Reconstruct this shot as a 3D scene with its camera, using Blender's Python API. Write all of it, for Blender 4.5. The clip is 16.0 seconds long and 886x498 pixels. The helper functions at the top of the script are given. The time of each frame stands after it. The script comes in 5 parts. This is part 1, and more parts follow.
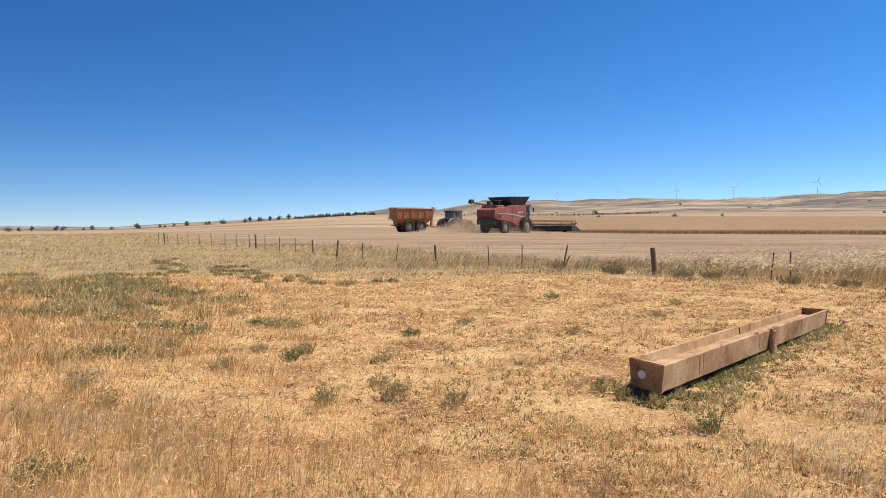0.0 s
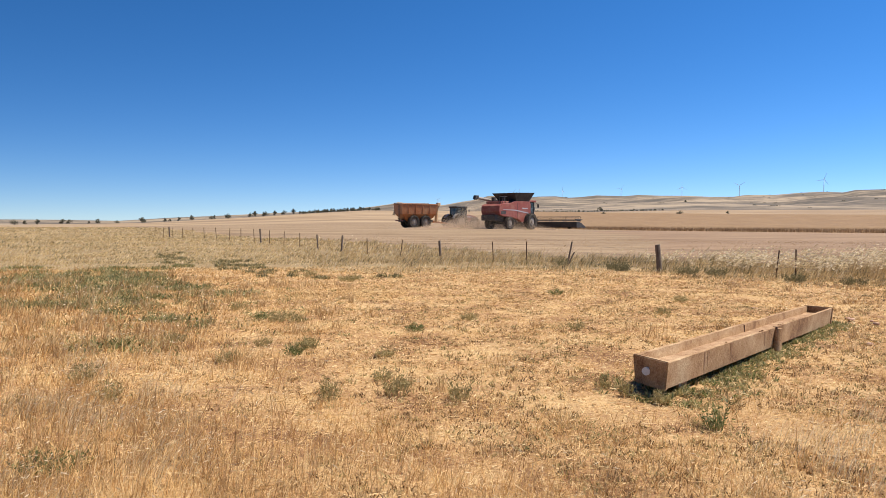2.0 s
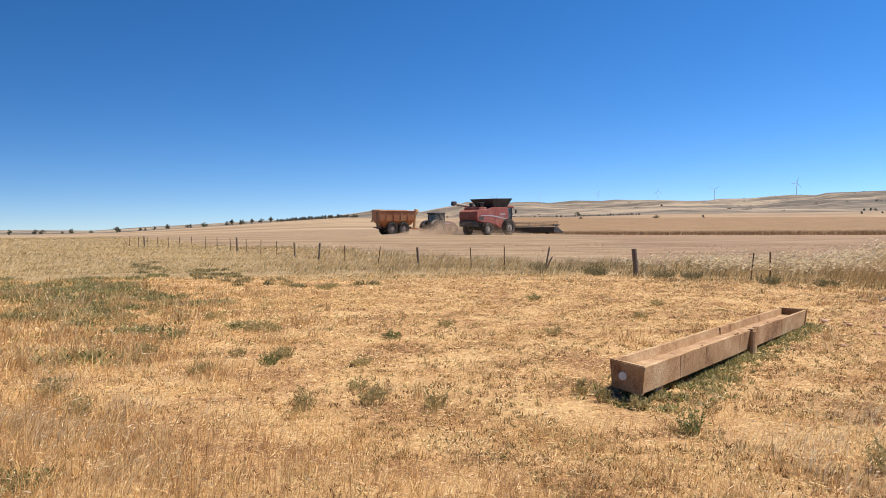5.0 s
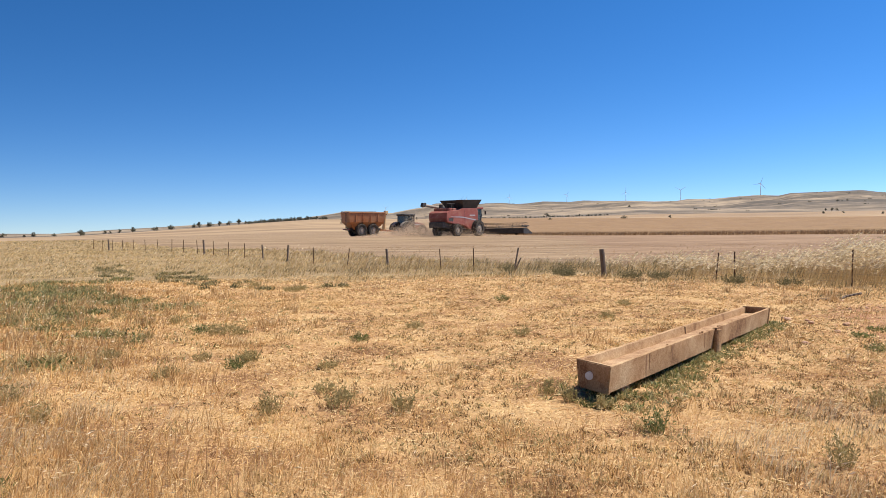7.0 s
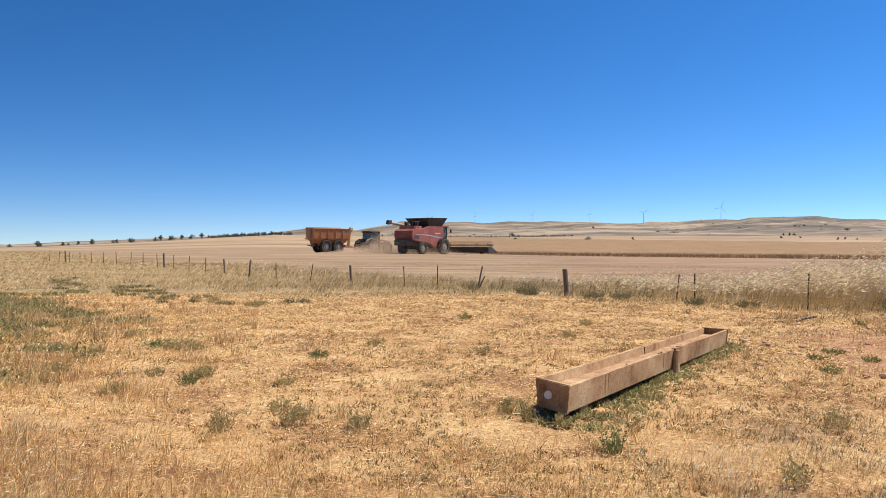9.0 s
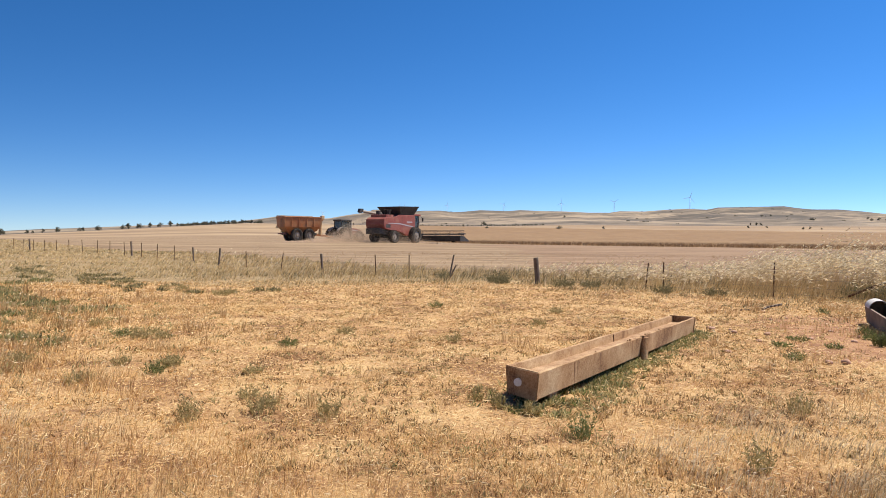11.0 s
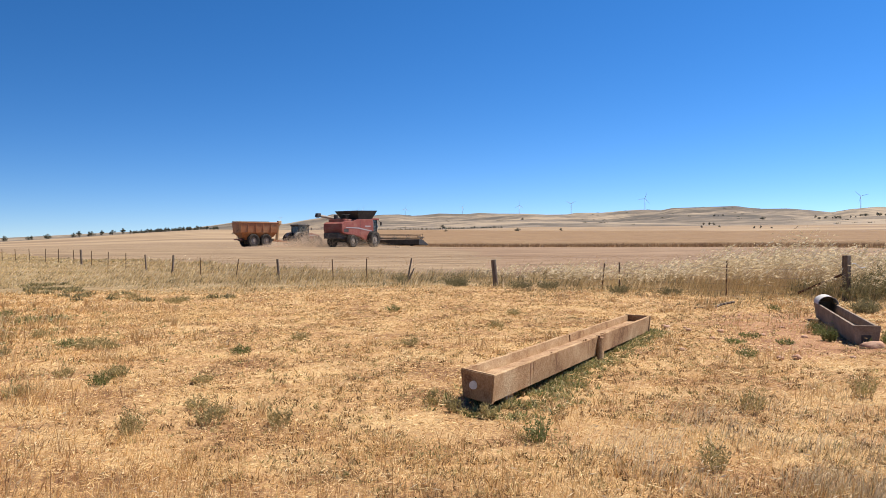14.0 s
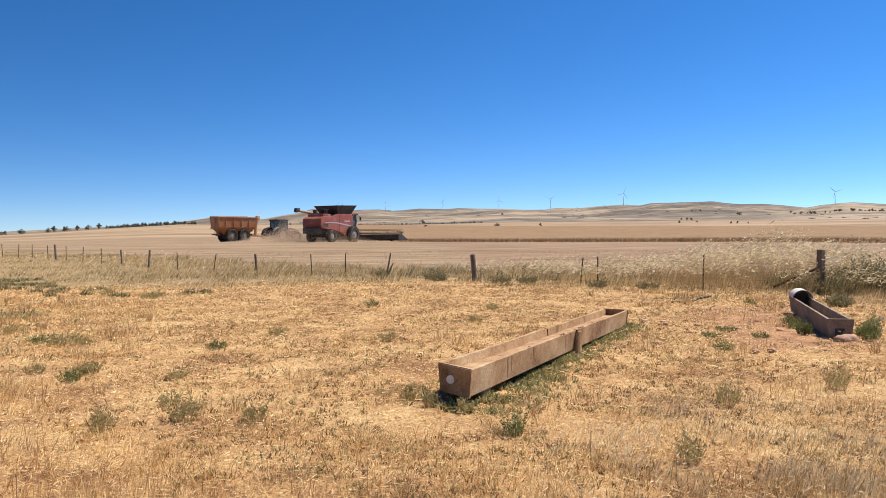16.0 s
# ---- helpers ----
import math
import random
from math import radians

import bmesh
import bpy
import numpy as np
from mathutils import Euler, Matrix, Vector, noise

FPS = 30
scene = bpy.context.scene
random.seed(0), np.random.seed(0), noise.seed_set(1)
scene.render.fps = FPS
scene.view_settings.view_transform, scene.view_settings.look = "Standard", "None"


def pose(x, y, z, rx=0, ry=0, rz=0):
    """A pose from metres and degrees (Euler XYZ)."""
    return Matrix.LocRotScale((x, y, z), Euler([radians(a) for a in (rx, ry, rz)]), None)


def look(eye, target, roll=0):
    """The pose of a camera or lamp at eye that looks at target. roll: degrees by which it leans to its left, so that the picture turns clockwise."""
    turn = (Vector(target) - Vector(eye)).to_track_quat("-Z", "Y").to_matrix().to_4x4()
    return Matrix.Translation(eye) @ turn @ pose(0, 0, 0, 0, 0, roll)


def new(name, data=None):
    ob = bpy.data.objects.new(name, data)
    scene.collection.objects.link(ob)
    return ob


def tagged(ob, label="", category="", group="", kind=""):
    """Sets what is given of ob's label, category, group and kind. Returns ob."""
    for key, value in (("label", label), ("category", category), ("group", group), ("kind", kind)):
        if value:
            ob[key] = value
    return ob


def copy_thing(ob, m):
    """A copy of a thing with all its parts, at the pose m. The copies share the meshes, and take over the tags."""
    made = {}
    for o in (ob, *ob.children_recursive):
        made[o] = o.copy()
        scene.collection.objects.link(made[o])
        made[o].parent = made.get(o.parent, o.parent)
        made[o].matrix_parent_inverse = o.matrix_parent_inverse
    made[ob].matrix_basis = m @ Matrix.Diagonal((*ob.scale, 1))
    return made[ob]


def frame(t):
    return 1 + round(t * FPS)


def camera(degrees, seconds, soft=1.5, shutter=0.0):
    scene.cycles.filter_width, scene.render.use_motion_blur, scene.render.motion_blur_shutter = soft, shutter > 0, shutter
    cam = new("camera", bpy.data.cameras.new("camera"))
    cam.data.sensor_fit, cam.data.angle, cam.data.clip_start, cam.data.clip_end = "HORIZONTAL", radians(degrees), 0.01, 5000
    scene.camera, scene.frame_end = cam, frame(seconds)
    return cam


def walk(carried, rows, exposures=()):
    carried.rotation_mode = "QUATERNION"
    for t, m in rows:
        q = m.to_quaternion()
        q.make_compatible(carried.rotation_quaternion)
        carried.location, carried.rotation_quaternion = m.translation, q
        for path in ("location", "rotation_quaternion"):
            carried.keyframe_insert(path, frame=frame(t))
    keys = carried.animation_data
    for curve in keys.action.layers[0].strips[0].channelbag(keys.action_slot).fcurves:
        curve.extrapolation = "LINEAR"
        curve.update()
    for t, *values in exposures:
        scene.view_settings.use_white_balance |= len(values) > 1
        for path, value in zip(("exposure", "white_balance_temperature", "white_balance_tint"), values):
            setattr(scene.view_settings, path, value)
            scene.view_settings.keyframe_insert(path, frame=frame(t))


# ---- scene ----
cam = camera(60.3, 16.0, soft=0.9)


def turned(x, y, z, yaw, pitch, roll):
    # hand-held camera: yaw to the left from +y, pitch up, roll
    eye = Vector((x, y, z))
    a, b = radians(yaw), radians(pitch)
    ahead = Vector((-math.sin(a) * math.cos(b), math.cos(a) * math.cos(b), math.sin(b)))
    return look(eye, eye + 2 * ahead, roll)


# seconds, x, y, z, yaw, pitch, roll
PATH = [
    (0, -0.028, -0.073, 1.480, 0.02, -1.53, -0.11),
    (0.5, -0.034, -0.071, 1.476, 0.04, -2.11, 0.02),
    (1, -0.042, -0.073, 1.471, 0.43, -2.66, 0.68),
    (1.5, -0.037, -0.070, 1.476, 0.64, -2.09, -0.14),
    (2, -0.029, -0.063, 1.475, 0.35, -1.85, 0.25),
    (2.5, -0.020, -0.049, 1.477, -0.05, -1.57, 0.18),
    (3, -0.010, -0.036, 1.483, -0.44, -1.33, -0.19),
    (3.5, -0.008, -0.028, 1.482, -0.61, -1.38, -0.23),
    (4, -0.002, -0.018, 1.478, -0.60, -1.50, -0.38),
    (6.5, 0.022, -0.003, 1.476, -3.03, -1.15, -0.42),
    (7, 0.037, 0.010, 1.475, -3.50, -1.29, -0.63),
    (7.5, 0.043, 0.028, 1.470, -3.96, -1.25, -0.37),
    (8, 0.063, 0.042, 1.466, -5.18, -0.31, 0.21),
    (8.5, 0.077, 0.064, 1.460, -5.73, 0.08, 0.34),
    (11, 0.100, 0.088, 1.447, -8.22, -0.76, 0.51),
    (11.5, 0.111, 0.108, 1.438, -8.94, -1.09, 0.53),
    (12, 0.128, 0.129, 1.429, -9.74, -1.03, 0.71),
    (12.5, 0.138, 0.144, 1.432, -9.92, -0.84, 0.04),
    (13, 0.152, 0.153, 1.436, -10.33, -0.47, -0.58),
    (13.5, 0.164, 0.164, 1.435, -10.85, -0.27, -0.32),
    (14, 0.173, 0.180, 1.433, -11.28, -0.49, -0.31),
    (14.5, 0.182, 0.185, 1.431, -11.47, -0.43, 0.00),
    (15, 0.189, 0.196, 1.429, -11.88, -0.43, 0.20),
    (15.5, 0.195, 0.206, 1.428, -12.29, -0.49, -0.07),
    (16, 0.206, 0.217, 1.421, -12.79, -0.87, -0.32),
]
walk(cam, [(t, turned(*rest)) for t, *rest in PATH])

# ---------------------------------------------------------------- light
SUN_AZ, SUN_EL = 84.0, 60.0          # degrees clockwise from +y, and up
world = bpy.data.worlds.new("sky")
scene.world = world
world.use_nodes = True
wn = world.node_tree.nodes
sky = wn.new("ShaderNodeTexSky")
sky.sky_type = "NISHITA"
sky.sun_disc = False
sky.sun_elevation, sky.sun_rotation = radians(SUN_EL), radians(SUN_AZ)
sky.altitude, sky.air_density, sky.dust_density, sky.ozone_density = 3000, 0.75, 0.0, 6.0
deep = wn.new("ShaderNodeHueSaturation")
deep.inputs["Hue"].default_value, deep.inputs["Saturation"].default_value = 0.506, 1.35
even = wn.new("ShaderNodeGamma")                # thin haze evens the sky out from zenith to skyline
even.inputs["Gamma"].default_value = 0.8
world.node_tree.links.new(sky.outputs[0], even.inputs["Color"])
world.node_tree.links.new(even.outputs[0], deep.inputs["Color"])
world.node_tree.links.new(deep.outputs[0], wn["Background"].inputs[0])
# hazy air: the sky brightens smoothly towards the sun's side
sky_dir, sunward, glow = wn.new("ShaderNodeTexCoord"), wn.new("ShaderNodeVectorMath"), wn.new("ShaderNodeMath")
sunward.operation, glow.operation = "DOT_PRODUCT", "MULTIPLY_ADD"
sunward.inputs[1].default_value = (math.sin(radians(SUN_AZ)), math.cos(radians(SUN_AZ)), 0)
world.node_tree.links.new(sky_dir.outputs["Generated"], sunward.inputs[0])
world.node_tree.links.new(sunward.outputs["Value"], glow.inputs[0])
glow.inputs[1].default_value, glow.inputs[2].default_value = 0.056, 0.129
world.node_tree.links.new(glow.outputs[0], wn["Background"].inputs[1])
sun = new("sun", bpy.data.lights.new("sun", "SUN"))
sun.data.energy, sun.data.angle, sun.data.color = 4.8, radians(0.53), (1.0, 0.93, 0.83)
sd = Vector((math.sin(radians(SUN_AZ)) * math.cos(radians(SUN_EL)), math.cos(radians(SUN_AZ)) * math.cos(radians(SUN_EL)), math.sin(radians(SUN_EL))))
sun.matrix_world = look(sd * 50, (0, 0, 0))
scene.view_settings.exposure = 0.62


# ---------------------------------------------------------------- materials
def material(name, stops, scale=6.0, detail=6.0, rough=0.9, bump=0.2, fine=60.0, metal=0.0, island=0.0, through_light=0.0, stretch=(1, 1, 1), spread=(0.35, 0.65), coat=0.0):
    """Noise-varied surface. stops: colours from dark to light. island: how much each loose piece differs."""
    m = bpy.data.materials.new(name)
    m.use_nodes = True
    n, l = m.node_tree.nodes, m.node_tree.links
    p = n["Principled BSDF"]
    geo = n.new("ShaderNodeNewGeometry")
    mp = n.new("ShaderNodeMapping")
    mp.inputs["Scale"].default_value = stretch
    l.new(geo.outputs["Position"], mp.inputs[0])
    big, small = n.new("ShaderNodeTexNoise"), n.new("ShaderNodeTexNoise")
    for tex, s in ((big, scale), (small, fine)):
        tex.inputs["Scale"].default_value, tex.inputs["Detail"].default_value = s, detail
        tex.inputs["Roughness"].default_value = 0.65
        l.new(mp.outputs[0], tex.inputs["Vector"])
    mix = n.new("ShaderNodeMix")
    mix.inputs[0].default_value = 0.4
    l.new(big.outputs[0], mix.inputs[2])
    l.new(small.outputs[0], mix.inputs[3])
    value = mix.outputs[0]
    if island:
        add = n.new("ShaderNodeMath")
        add.operation = "MULTIPLY_ADD"
        l.new(geo.outputs["Random Per Island"], add.inputs[0])
        add.inputs[1].default_value = island
        sub = n.new("ShaderNodeMath")
        sub.operation = "SUBTRACT"
        l.new(value, sub.inputs[0])
        sub.inputs[1].default_value = island / 2
        l.new(sub.outputs[0], add.inputs[2])
        value = add.outputs[0]
    ramp = n.new("ShaderNodeValToRGB")
    e = ramp.color_ramp.elements
    while len(e) < len(stops):
        e.new(0.5)
    for k, c in enumerate(stops):
        e[k].position = spread[0] + (spread[1] - spread[0]) * k / max(1, len(stops) - 1)
        e[k].color = (*c, 1)
    l.new(value, ramp.inputs[0])
    l.new(ramp.outputs[0], p.inputs["Base Color"])
    p.inputs["Roughness"].default_value, p.inputs["Metallic"].default_value = rough, metal
    p.inputs["Specular IOR Level"].default_value = 0.25 if rough > 0.6 else 0.5
    p.inputs["Coat Weight"].default_value = coat
    if bump:
        b = n.new("ShaderNodeBump")
        b.inputs["Strength"].default_value, b.inputs["Distance"].default_value = bump, 0.02
        l.new(small.outputs[0], b.inputs["Height"])
        l.new(b.outputs[0], p.inputs["Normal"])
    if through_light:
        tl, ms = n.new("ShaderNodeBsdfTranslucent"), n.new("ShaderNodeMixShader")
        l.new(ramp.outputs[0], tl.inputs[0])
        ms.inputs[0].default_value = through_light
        l.new(p.outputs[0], ms.inputs[1])
        l.new(tl.outputs[0], ms.inputs[2])
        l.new(ms.outputs[0], n["Material Output"].inputs[0])
    return m


M_PADDOCK = material("straw_ground", [(0.21, 0.105, 0.048), (0.38, 0.22, 0.10), (0.46, 0.29, 0.135), (0.54, 0.365, 0.175)], 0.9, 8, 0.95, 0.8, 28, spread=(0.42, 0.58))
M_VERGE = material("verge_ground", [(0.17, 0.115, 0.055), (0.29, 0.20, 0.098), (0.40, 0.29, 0.145)], 0.8, 8, 0.95, 0.5, 30)
M_STUBBLE = material("stubble_ground", [(0.165, 0.105, 0.058), (0.235, 0.157, 0.088), (0.28, 0.193, 0.112), (0.36, 0.26, 0.152)], 0.3, 8, 0.95, 0.5, 9, stretch=(0.25, 1.6, 1), spread=(0.4, 0.6))
M_CUT = material("fresh_cut_ground", [(0.17, 0.105, 0.06), (0.23, 0.145, 0.083), (0.275, 0.18, 0.105), (0.335, 0.225, 0.135)], 0.3, 8, 0.95, 0.5, 9, stretch=(0.25, 1.6, 1), spread=(0.4, 0.6))
M_PLAIN = material("far_field_ground", [(0.22, 0.148, 0.085), (0.31, 0.213, 0.122), (0.40, 0.288, 0.17)], 0.009, 6, 0.95, 0, 0.05, stretch=(0.3, 1.5, 1), spread=(0.42, 0.58))
M_HILL = material("hill_ground", [(0.10, 0.083, 0.062), (0.165, 0.13, 0.092), (0.23, 0.18, 0.124), (0.34, 0.262, 0.175)], 0.003, 8, 0.95, 0, 0.03, stretch=(0.6, 1.3, 3), spread=(0.44, 0.56))
M_RED_EARTH = material("red_earth", [(0.20, 0.09, 0.045), (0.34, 0.18, 0.09), (0.46, 0.28, 0.15)], 3, 8, 0.95, 0.7, 40)
M_SILT = material("dry_silt", [(0.25, 0.14, 0.075), (0.38, 0.235, 0.13), (0.50, 0.34, 0.20)], 5, 8, 0.95, 0.7, 60, spread=(0.4, 0.6))
M_DRY = material("dry_grass_blades", [(0.28, 0.14, 0.05), (0.54, 0.31, 0.11), (0.68, 0.44, 0.18), (0.76, 0.57, 0.31)], 0.9, 4, 0.8, 0, 14, island=0.34, through_light=0.3, spread=(0.3, 0.72))
M_STEM = material("brown_stems", [(0.30, 0.165, 0.07), (0.50, 0.30, 0.12), (0.63, 0.43, 0.20), (0.72, 0.55, 0.31)], 1.1, 4, 0.8, 0, 14, island=0.3, through_light=0.25, spread=(0.3, 0.7))
M_WITHER = material("withered_leaves", [(0.12, 0.07, 0.03), (0.24, 0.145, 0.062), (0.40, 0.26, 0.12)], 2, 4, 0.85, 0, 14, island=0.4, through_light=0.15, spread=(0.3, 0.7))
M_STRAW = material("straw_litter", [(0.36, 0.19, 0.07), (0.64, 0.41, 0.17), (0.78, 0.59, 0.32)], 1.5, 4, 0.7, 0, 20, island=0.4, through_light=0.15, spread=(0.3, 0.7))
M_LONG = material("long_grass", [(0.31, 0.205, 0.09), (0.52, 0.36, 0.155), (0.65, 0.47, 0.225), (0.75, 0.59, 0.34)], 0.9, 4, 0.8, 0, 8, island=0.3, through_light=0.45, spread=(0.28, 0.66))
M_OATS = material("silvery_oat_grass", [(0.50, 0.37, 0.20), (0.72, 0.57, 0.34), (0.88, 0.76, 0.53)], 0.6, 4, 0.7, 0, 8, island=0.4, through_light=0.5, spread=(0.3, 0.7))
M_SAGE = material("grey_green_grass", [(0.11, 0.098, 0.045), (0.21, 0.18, 0.088), (0.34, 0.285, 0.15)], 0.6, 4, 0.8, 0, 8, island=0.35, through_light=0.45, spread=(0.3, 0.7))
M_GREEN = material("green_weed_leaves", [(0.09, 0.10, 0.028), (0.175, 0.19, 0.058), (0.29, 0.30, 0.11)], 3, 4, 0.6, 0, 20, island=0.4, through_light=0.45, spread=(0.3, 0.7))
M_DUSTY = material("dusty_green_leaves", [(0.24, 0.19, 0.075), (0.38, 0.305, 0.13), (0.52, 0.42, 0.20)], 3, 4, 0.7, 0, 20, island=0.4, through_light=0.45, spread=(0.3, 0.7))
M_CROP = material("ripe_crop", [(0.30, 0.185, 0.098), (0.39, 0.25, 0.135), (0.47, 0.315, 0.175)], 0.12, 6, 0.9, 0.5, 4, island=0.2, through_light=0.4)
M_CONCRETE = material("stained_concrete", [(0.17, 0.083, 0.038), (0.35, 0.205, 0.10), (0.46, 0.295, 0.155), (0.58, 0.42, 0.25)], 2.4, 10, 0.9, 0.5, 55, spread=(0.38, 0.62))
M_STAIN = material("rust_stain", [(0.20, 0.10, 0.05), (0.29, 0.165, 0.088), (0.38, 0.24, 0.135)], 9, 8, 0.95, 0.3, 60)
M_GREYCON = material("grey_concrete", [(0.15, 0.11, 0.078), (0.25, 0.19, 0.135), (0.37, 0.295, 0.215)], 3, 8, 0.9, 0.4, 50)
M_ZINC = material("galvanised_sheet", [(0.50, 0.47, 0.42), (0.64, 0.61, 0.56)], 6, 4, 0.75, 0.05, 40, metal=0.0)
M_WOOD = material("weathered_post_wood", [(0.08, 0.058, 0.042), (0.17, 0.13, 0.10), (0.29, 0.225, 0.17)], 5, 8, 0.9, 0.6, 40, stretch=(4, 4, 0.4))
M_RUST = material("rusted_steel", [(0.05, 0.028, 0.02), (0.12, 0.06, 0.035), (0.20, 0.11, 0.07)], 12, 6, 0.8, 0.3, 80, metal=0.3)
M_WIRE = material("fence_wire", [(0.14, 0.12, 0.11), (0.25, 0.23, 0.21)], 20, 3, 0.6, 0, 80, metal=0.6)
M_RED = material("dusty_red_paint", [(0.20, 0.036, 0.026), (0.26, 0.068, 0.048), (0.32, 0.15, 0.10)], 0.9, 6, 0.6, 0, 9)
M_DARK = material("dark_machine_steel", [(0.022, 0.021, 0.02), (0.05, 0.046, 0.042), (0.10, 0.085, 0.07)], 2, 6, 0.6, 0.1, 18, metal=0.2)
M_TYRE = material("dusty_rubber", [(0.022, 0.02, 0.018), (0.055, 0.048, 0.04), (0.13, 0.10, 0.075)], 3, 5, 0.9, 0.2, 25)
M_RIM = material("dusty_rim_paint", [(0.22, 0.18, 0.14), (0.36, 0.31, 0.25)], 4, 5, 0.6, 0, 25)
M_ORANGE = material("dusty_orange_paint", [(0.34, 0.105, 0.034), (0.42, 0.165, 0.06), (0.46, 0.25, 0.12)], 0.8, 6, 0.5, 0, 8)
M_PALE = material("pale_orange_paint", [(0.60, 0.36, 0.16), (0.70, 0.48, 0.26)], 2, 5, 0.5, 0, 12)
M_SILVER = material("silver_stripe", [(0.45, 0.42, 0.40), (0.60, 0.57, 0.54)], 4, 4, 0.4, 0, 20, metal=0.5)
M_WHITE = material("white_turbine_paint", [(0.62, 0.62, 0.62), (0.74, 0.74, 0.74)], 0.2, 3, 0.5, 0, 1)
M_BARK = material("bark", [(0.05, 0.038, 0.03), (0.12, 0.09, 0.07)], 2, 6, 0.9, 0.4, 10)
M_LEAF = material("tree_leaves", [(0.075, 0.076, 0.052), (0.12, 0.118, 0.078), (0.165, 0.155, 0.10)], 0.3, 4, 0.7, 0, 2, island=0.4, through_light=0.15, spread=(0.3, 0.7))
M_ROCK = material("red_stone", [(0.30, 0.16, 0.10), (0.46, 0.28, 0.19), (0.56, 0.38, 0.28)], 6, 8, 0.9, 0.5, 40)
M_DUST = material("airborne_dust", [(0.66, 0.50, 0.35), (0.76, 0.60, 0.44)], 0.4, 3, 1.0, 0, 2, through_light=0.5)
M_CHALK = material("white_limewash", [(0.70, 0.66, 0.58), (0.82, 0.79, 0.72)], 20, 4, 0.8, 0.1, 60)
M_GLASS = bpy.data.materials.new("tinted_cab_glass")
M_GLASS.use_nodes = True
g = M_GLASS.node_tree.nodes["Principled BSDF"]
g.inputs["Base Color"].default_value = (0.10, 0.12, 0.12, 1)
g.inputs["Roughness"].default_value, g.inputs["Transmission Weight"].default_value = 0.06, 0.6


# ---------------------------------------------------------------- mesh helpers
def empty(name, m, label, category, group=""):
    ob = new(name)
    ob.matrix_world = m
    return tagged(ob, label, category, group)


def part(name, bm, mat, parent=None, label="", smooth=False):
    me = bpy.data.meshes.new(name)
    bm.normal_update()
    bm.to_mesh(me)
    bm.free()
    me.materials.append(mat)
    if smooth:
        me.shade_smooth()
    ob = new(name, me)
    if parent:
        ob.parent = parent
    return tagged(ob, label)


def block(lo, hi, bevel=0.0, bm=None, turn=None):
    bm = bm or bmesh.new()
    c, s = (Vector(lo) + Vector(hi)) / 2, Vector(hi) - Vector(lo)
    m = Matrix.Translation(c) @ (turn or Matrix()) @ Matrix.Diagonal((*s, 1))
    vs = bmesh.ops.create_cube(bm, size=1, matrix=m)["verts"]
    if bevel:
        es = list({e for v in vs for e in v.link_edges})
        bmesh.ops.bevel(bm, geom=es, offset=bevel, segments=2, affect="EDGES", profile=0.6)
    return bm


def tube(a, b, r, r2=None, sides=10, bm=None, caps=True):
    bm = bm or bmesh.new()
    a, b = Vector(a), Vector(b)
    turn = (b - a).to_track_quat("Z", "Y").to_matrix().to_4x4()
    bmesh.ops.create_cone(bm, cap_ends=caps, segments=sides, radius1=r, radius2=r if r2 is None else r2, depth=(b - a).length,
                          matrix=Matrix.Translation((a + b) / 2) @ turn)
    return bm


def slab(outline, y0, y1, bevel=0.0, bm=None):
    """An outline in x and z drawn out from y0 to y1."""
    bm = bm or bmesh.new()
    f = bm.faces.new([bm.verts.new((x, y0, z)) for x, z in outline])
    out = bmesh.ops.extrude_face_region(bm, geom=[f])
    vs = [v for v in out["geom"] if isinstance(v, bmesh.types.BMVert)]
    bmesh.ops.translate(bm, verts=vs, vec=(0, y1 - y0, 0))
    bmesh.ops.recalc_face_normals(bm, faces=bm.faces)
    if bevel:
        bmesh.ops.bevel(bm, geom=list(bm.edges), offset=bevel, segments=2, affect="EDGES", profile=0.6)
    return bm


def loft(rings, close=True, bm=None, caps=False):
    """Rings of points of one length joined in turn."""
    bm = bm or bmesh.new()
    vs = [[bm.verts.new(p) for p in ring] for ring in rings]
    k = len(vs[0])
    for a, b in zip(vs, vs[1:]):
        for i in range(k if close else k - 1):
            bm.faces.new((a[i], a[(i + 1) % k], b[(i + 1) % k], b[i]))
    if caps:
        bm.faces.new(vs[0][::-1])
        bm.faces.new(vs[-1])
    bmesh.ops.recalc_face_normals(bm, faces=bm.faces)
    return bm


def cloth(name, verts, tris, mats, label, category, face_mat=None):
    """One object of very many small faces (grass, leaves): kind stuff."""
    me = bpy.data.meshes.new(name)
    me.vertices.add(len(verts))
    me.vertices.foreach_set("co", np.asarray(verts, np.float32).ravel())
    me.loops.add(3 * len(tris))
    me.loops.foreach_set("vertex_index", np.asarray(tris, np.int32).ravel())
    me.polygons.add(len(tris))
    me.polygons.foreach_set("loop_start", np.arange(0, 3 * len(tris), 3, dtype=np.int32))
    me.polygons.foreach_set("loop_total", np.full(len(tris), 3, np.int32))
    for m in mats:
        me.materials.append(m)
    if face_mat is not None:
        me.polygons.foreach_set("material_index", np.asarray(face_mat, np.int32))
    me.update(calc_edges=True)
    me.validate()
    return tagged(new(name, me), label, category, kind="stuff")


rng = np.random.default_rng(7)


